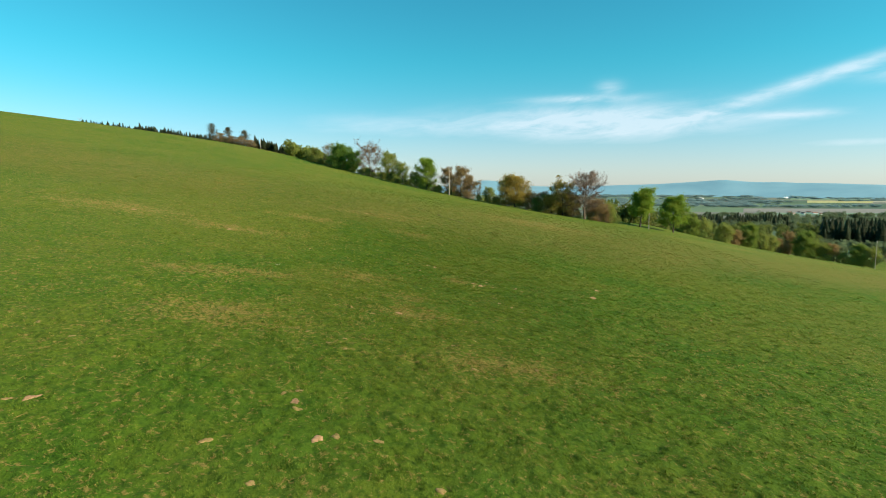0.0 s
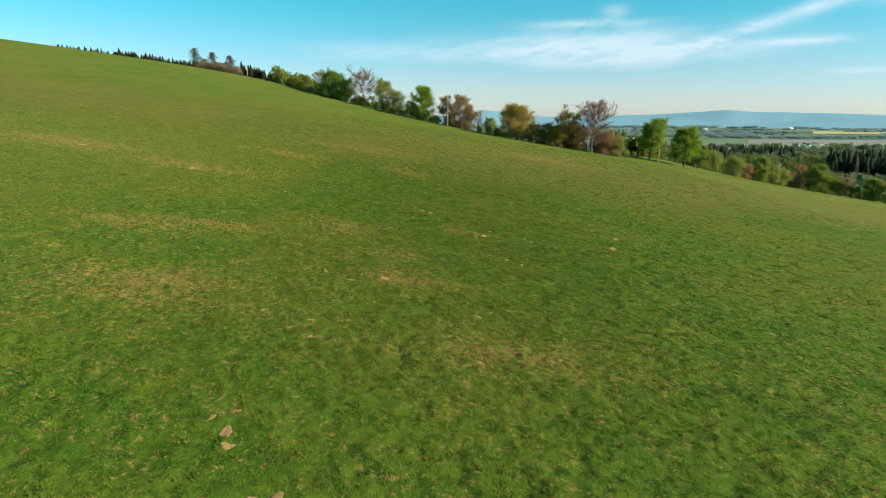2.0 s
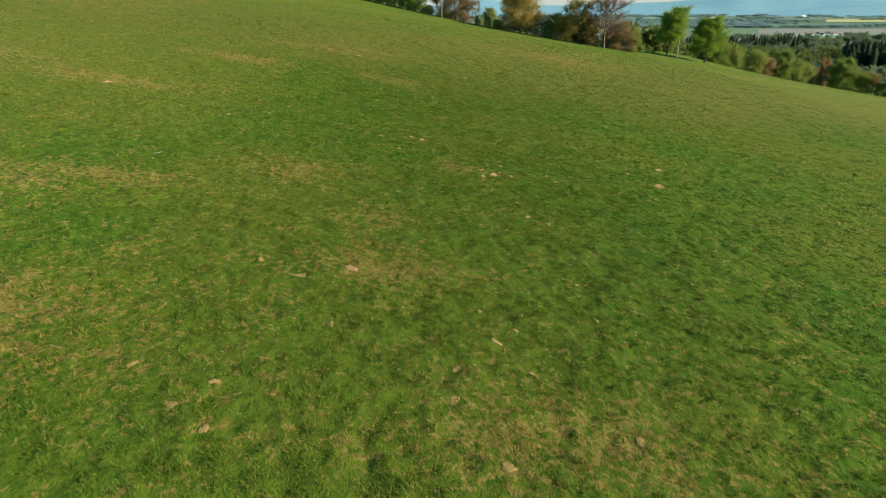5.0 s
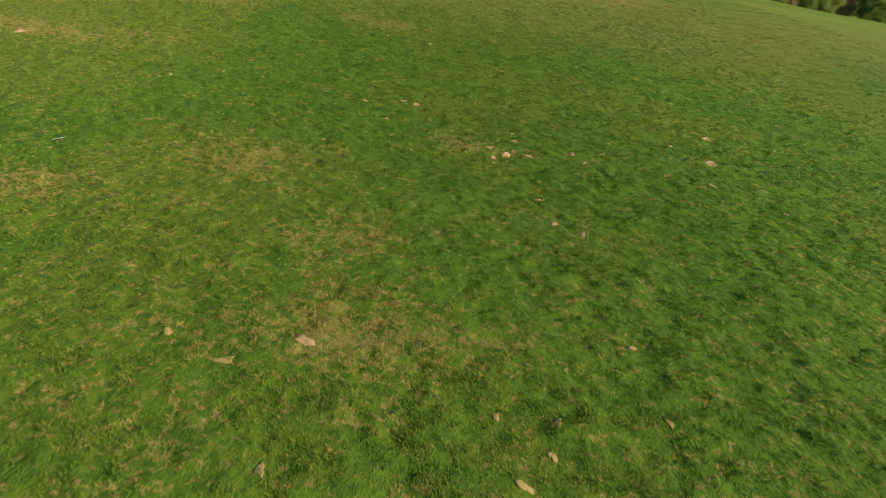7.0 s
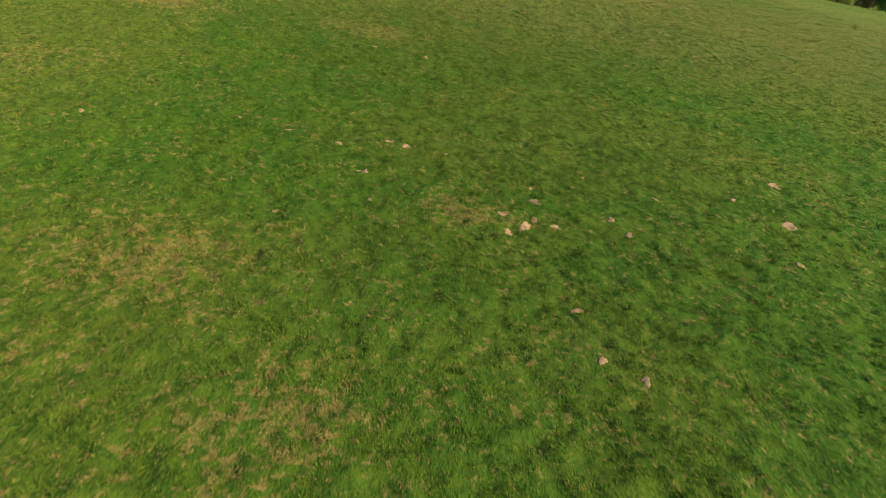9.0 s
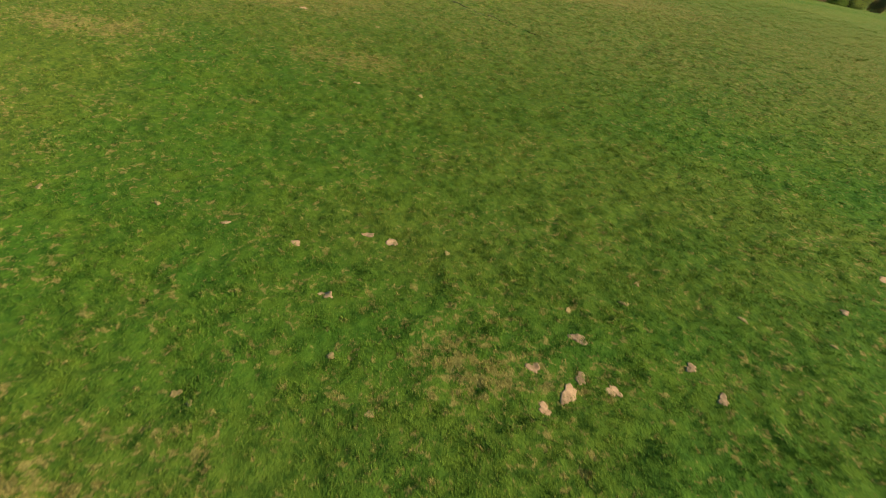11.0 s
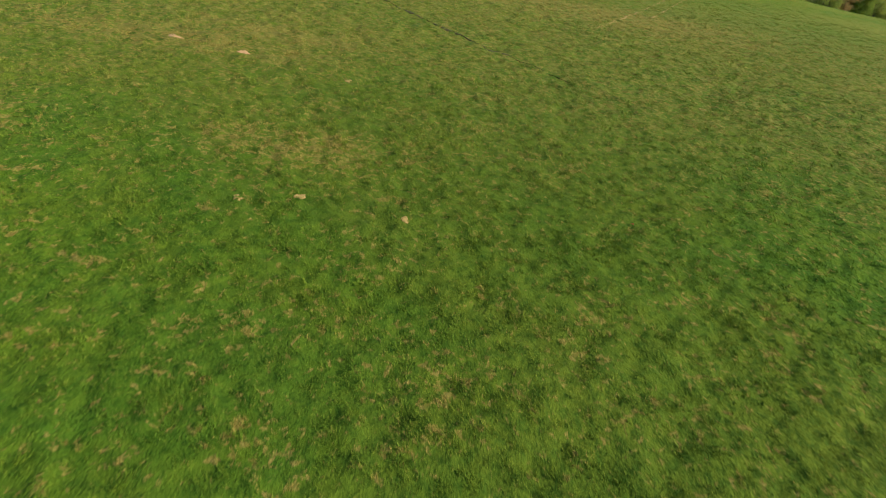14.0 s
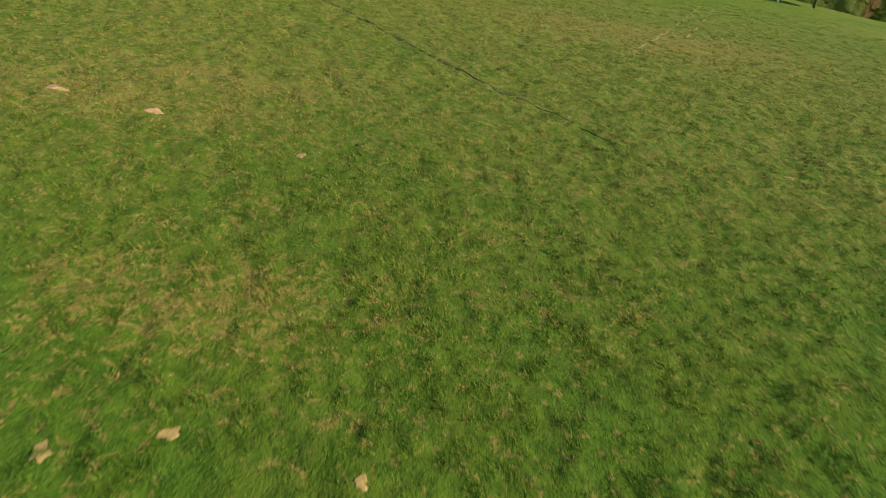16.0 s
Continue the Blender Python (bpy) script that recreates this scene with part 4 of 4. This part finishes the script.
belts = []
lie = random.Random(23)
for k in range(26):
    d, mid, half = 1960 * 1.02 ** k + lie.uniform(-15, 15), lie.uniform(0.26, 0.62 if k < 16 else 0.9), lie.uniform(0.03, 0.12)
    belts += far_wood(100 + k, 34, mid - half, mid + half, d, d + 45, 6, 10)
wood("far_wood", BLURRED, belts, HAZED_FARWOOD, "belts of broadleaf wood on the plain in haze-tinted colour", 4.0)
wood("far_wood", BLURRED, far_wood(2, 420, 0.25, 0.95, 850, 1350, 12, 18), HAZED_MIDWOOD, "broadleaf woods on the plain in haze-tinted colour", 1.3)
wood("far_wood", BLURRED, far_wood(3, 260, 0.10, 0.95, 3300, 3900, 8, 14), HAZED_FARWOOD, "broadleaf woods on the plain in haze-tinted colour", 7.0)
wood("far_wood", BLURRED, far_wood(4, 60, 0.62, 0.95, 2000, 2060, 8, 11), HAZED_FARWOOD, "thin line of trees between fields on the plain", 2.2)


def make_hills():
    az = np.linspace(0, 2 * np.pi, 721)
    top = -11 + 2 * np.sin(az * 11) + 1.5 * np.sin(az * 29 + 2)
    for c, w, h in ((0.45, 0.115, 48), (0.455, 0.025, 9), (0.60, 0.075, 24), (0.66, 0.02, 6), (0.53, 0.02, 5), (0.07, 0.05, 50), (0.30, 0.05, 10), (0.9, 0.15, 30), (2.4, 0.6, 40), (4.4, 0.8, 60)):
        top = top + h * np.exp(-((az - c) / w) ** 2)
    V = []
    for r, k in ((3900, -0.1), (4150, 0.25), (4350, 0.62), (4500, 0.9), (4580, 1.0), (4660, 0.7)):
        V.append(np.stack([r * np.sin(az), 60 + r * np.cos(az), -68 + (top + 68) * k], -1))
    V = np.stack(V, 1)
    i = np.arange(721 * 6).reshape(721, 6)
    F = np.stack([i[:-1, :-1], i[1:, :-1], i[1:, 1:], i[:-1, 1:]], -1)
    tagged(new("backdrop", mesh_from("backdrop", V, F, 4, HAZE_BLUE, True)), "long wooded hills on the horizon, painted haze blue", "hills", kind="structure")


make_hills()

WHITEWASH = rough_material("whitewash", (0.72, 0.72, 0.70), (0.80, 0.80, 0.78), 0.4, 0.1)
TILES = rough_material("roof_tiles", (0.22, 0.13, 0.10), (0.30, 0.19, 0.15), 1.2, 0.3)


def house(x, y, long, deep, tall, turn, label, cover=None):
    root = new("house")
    bm = bmesh.new()
    bmesh.ops.create_cube(bm, size=1, matrix=Matrix.Translation((0, 0, tall / 2 - 0.5)) @ Matrix.Diagonal((long, deep, tall + 1, 1)))
    me = bpy.data.meshes.new("wall")
    bm.to_mesh(me), bm.free()
    me.materials.append(WHITEWASH)
    part("wall", me, root)
    a, b, e = long / 2 + 0.4, deep / 2 + 0.5, deep * 0.45
    V = [(-a, -b, tall - 0.1), (a, -b, tall - 0.1), (a, b, tall - 0.1), (-a, b, tall - 0.1), (-a, 0, tall + e), (a, 0, tall + e)]
    part("roof", mesh_from("roof", V, [0, 1, 5, 4, 2, 3, 4, 5, 0, 3, 2, 1, 0, 4, 3, 1, 2, 5], [4, 4, 4, 3, 3], cover or TILES), root)
    tagged(stand(root, x, y, turn), label, "house", "houses of the far village")


for k, (s, d) in enumerate(((0.600, 1560), (0.607, 1500), (0.617, 1575), (0.625, 1520), (0.634, 1590), (0.645, 1540), (0.655, 1500), (0.663, 1560))):
    house(s * d, d, 9 + k % 3 * 2, 7, 2.8, k * 37, "whitewashed village house with a red-brown roof")
for s, d in ((0.445, 3000), (0.592, 3300)):
    house(s * d, d, 24, 12, 4.2, 12, "long white hall standing alone on the plain", WHITEWASH)


# ---- litter in the grass ----
DRYWOOD = rough_material("dry_stick", (0.36, 0.31, 0.23), (0.50, 0.44, 0.34), 8.0, 0.3)
LEAF = leaf_material("fallen_leaf", (0.42, 0.11, 0.05), (0.50, 0.16, 0.07), (0.40, 0.17, 0.06))


def stick(x, y):
    s = Shape()
    rng = np.random.default_rng(4)
    s.tube(branch(rng, (-0.32, -0.08, 0.0), (0.95, 0.25, 0.05), 0.60, 0.0, 5, 0.06), (0.016, 0.018, 0.015, 0.013, 0.010, 0.006), 6)
    s.tube([(0.02, 0.0, 0.01), (0.10, 0.09, 0.05), (0.16, 0.12, 0.09)], (0.012, 0.009, 0.004), 5)
    ob = new("stick", s.mesh("stick", DRYWOOD, True))
    tagged(stand(ob, x, y, 0, 1, 1, 0.07), "pale dry stick lying in short grass", "stick")


def fallen_leaf(x, y, turn):
    """A curled leaf with a folded midrib."""
    n = 9
    t = np.linspace(0, 1, n)
    w = 0.055 * np.sin(np.pi * t) ** 0.7 * (1 + 0.25 * np.sin(t * 22))
    mid = np.stack([t * 0.16 - 0.08, 0 * t, 0.03 * np.sin(np.pi * t)], -1)
    V = np.stack([mid + np.stack([0 * t, w, 0.025 + 0 * t], -1), mid, mid + np.stack([0 * t, -w, 0.03 + 0 * t], -1)], 1)
    i = np.arange(n * 3).reshape(n, 3)
    F = np.stack([i[:-1, :-1], i[:-1, 1:], i[1:, 1:], i[1:, :-1]], -1)
    ob = new("fallen_leaf", mesh_from("fallen_leaf", V, F, 4, LEAF, True))
    tagged(stand(ob, x, y, turn, 1, 1, 0.06), "curled orange-red leaf lying on the grass", "leaf", "leaves in the grass")


stick(-17.4, 59.6)
fallen_leaf(4.2, 98.0, 30)
fallen_leaf(8.9, 90.6, 120)
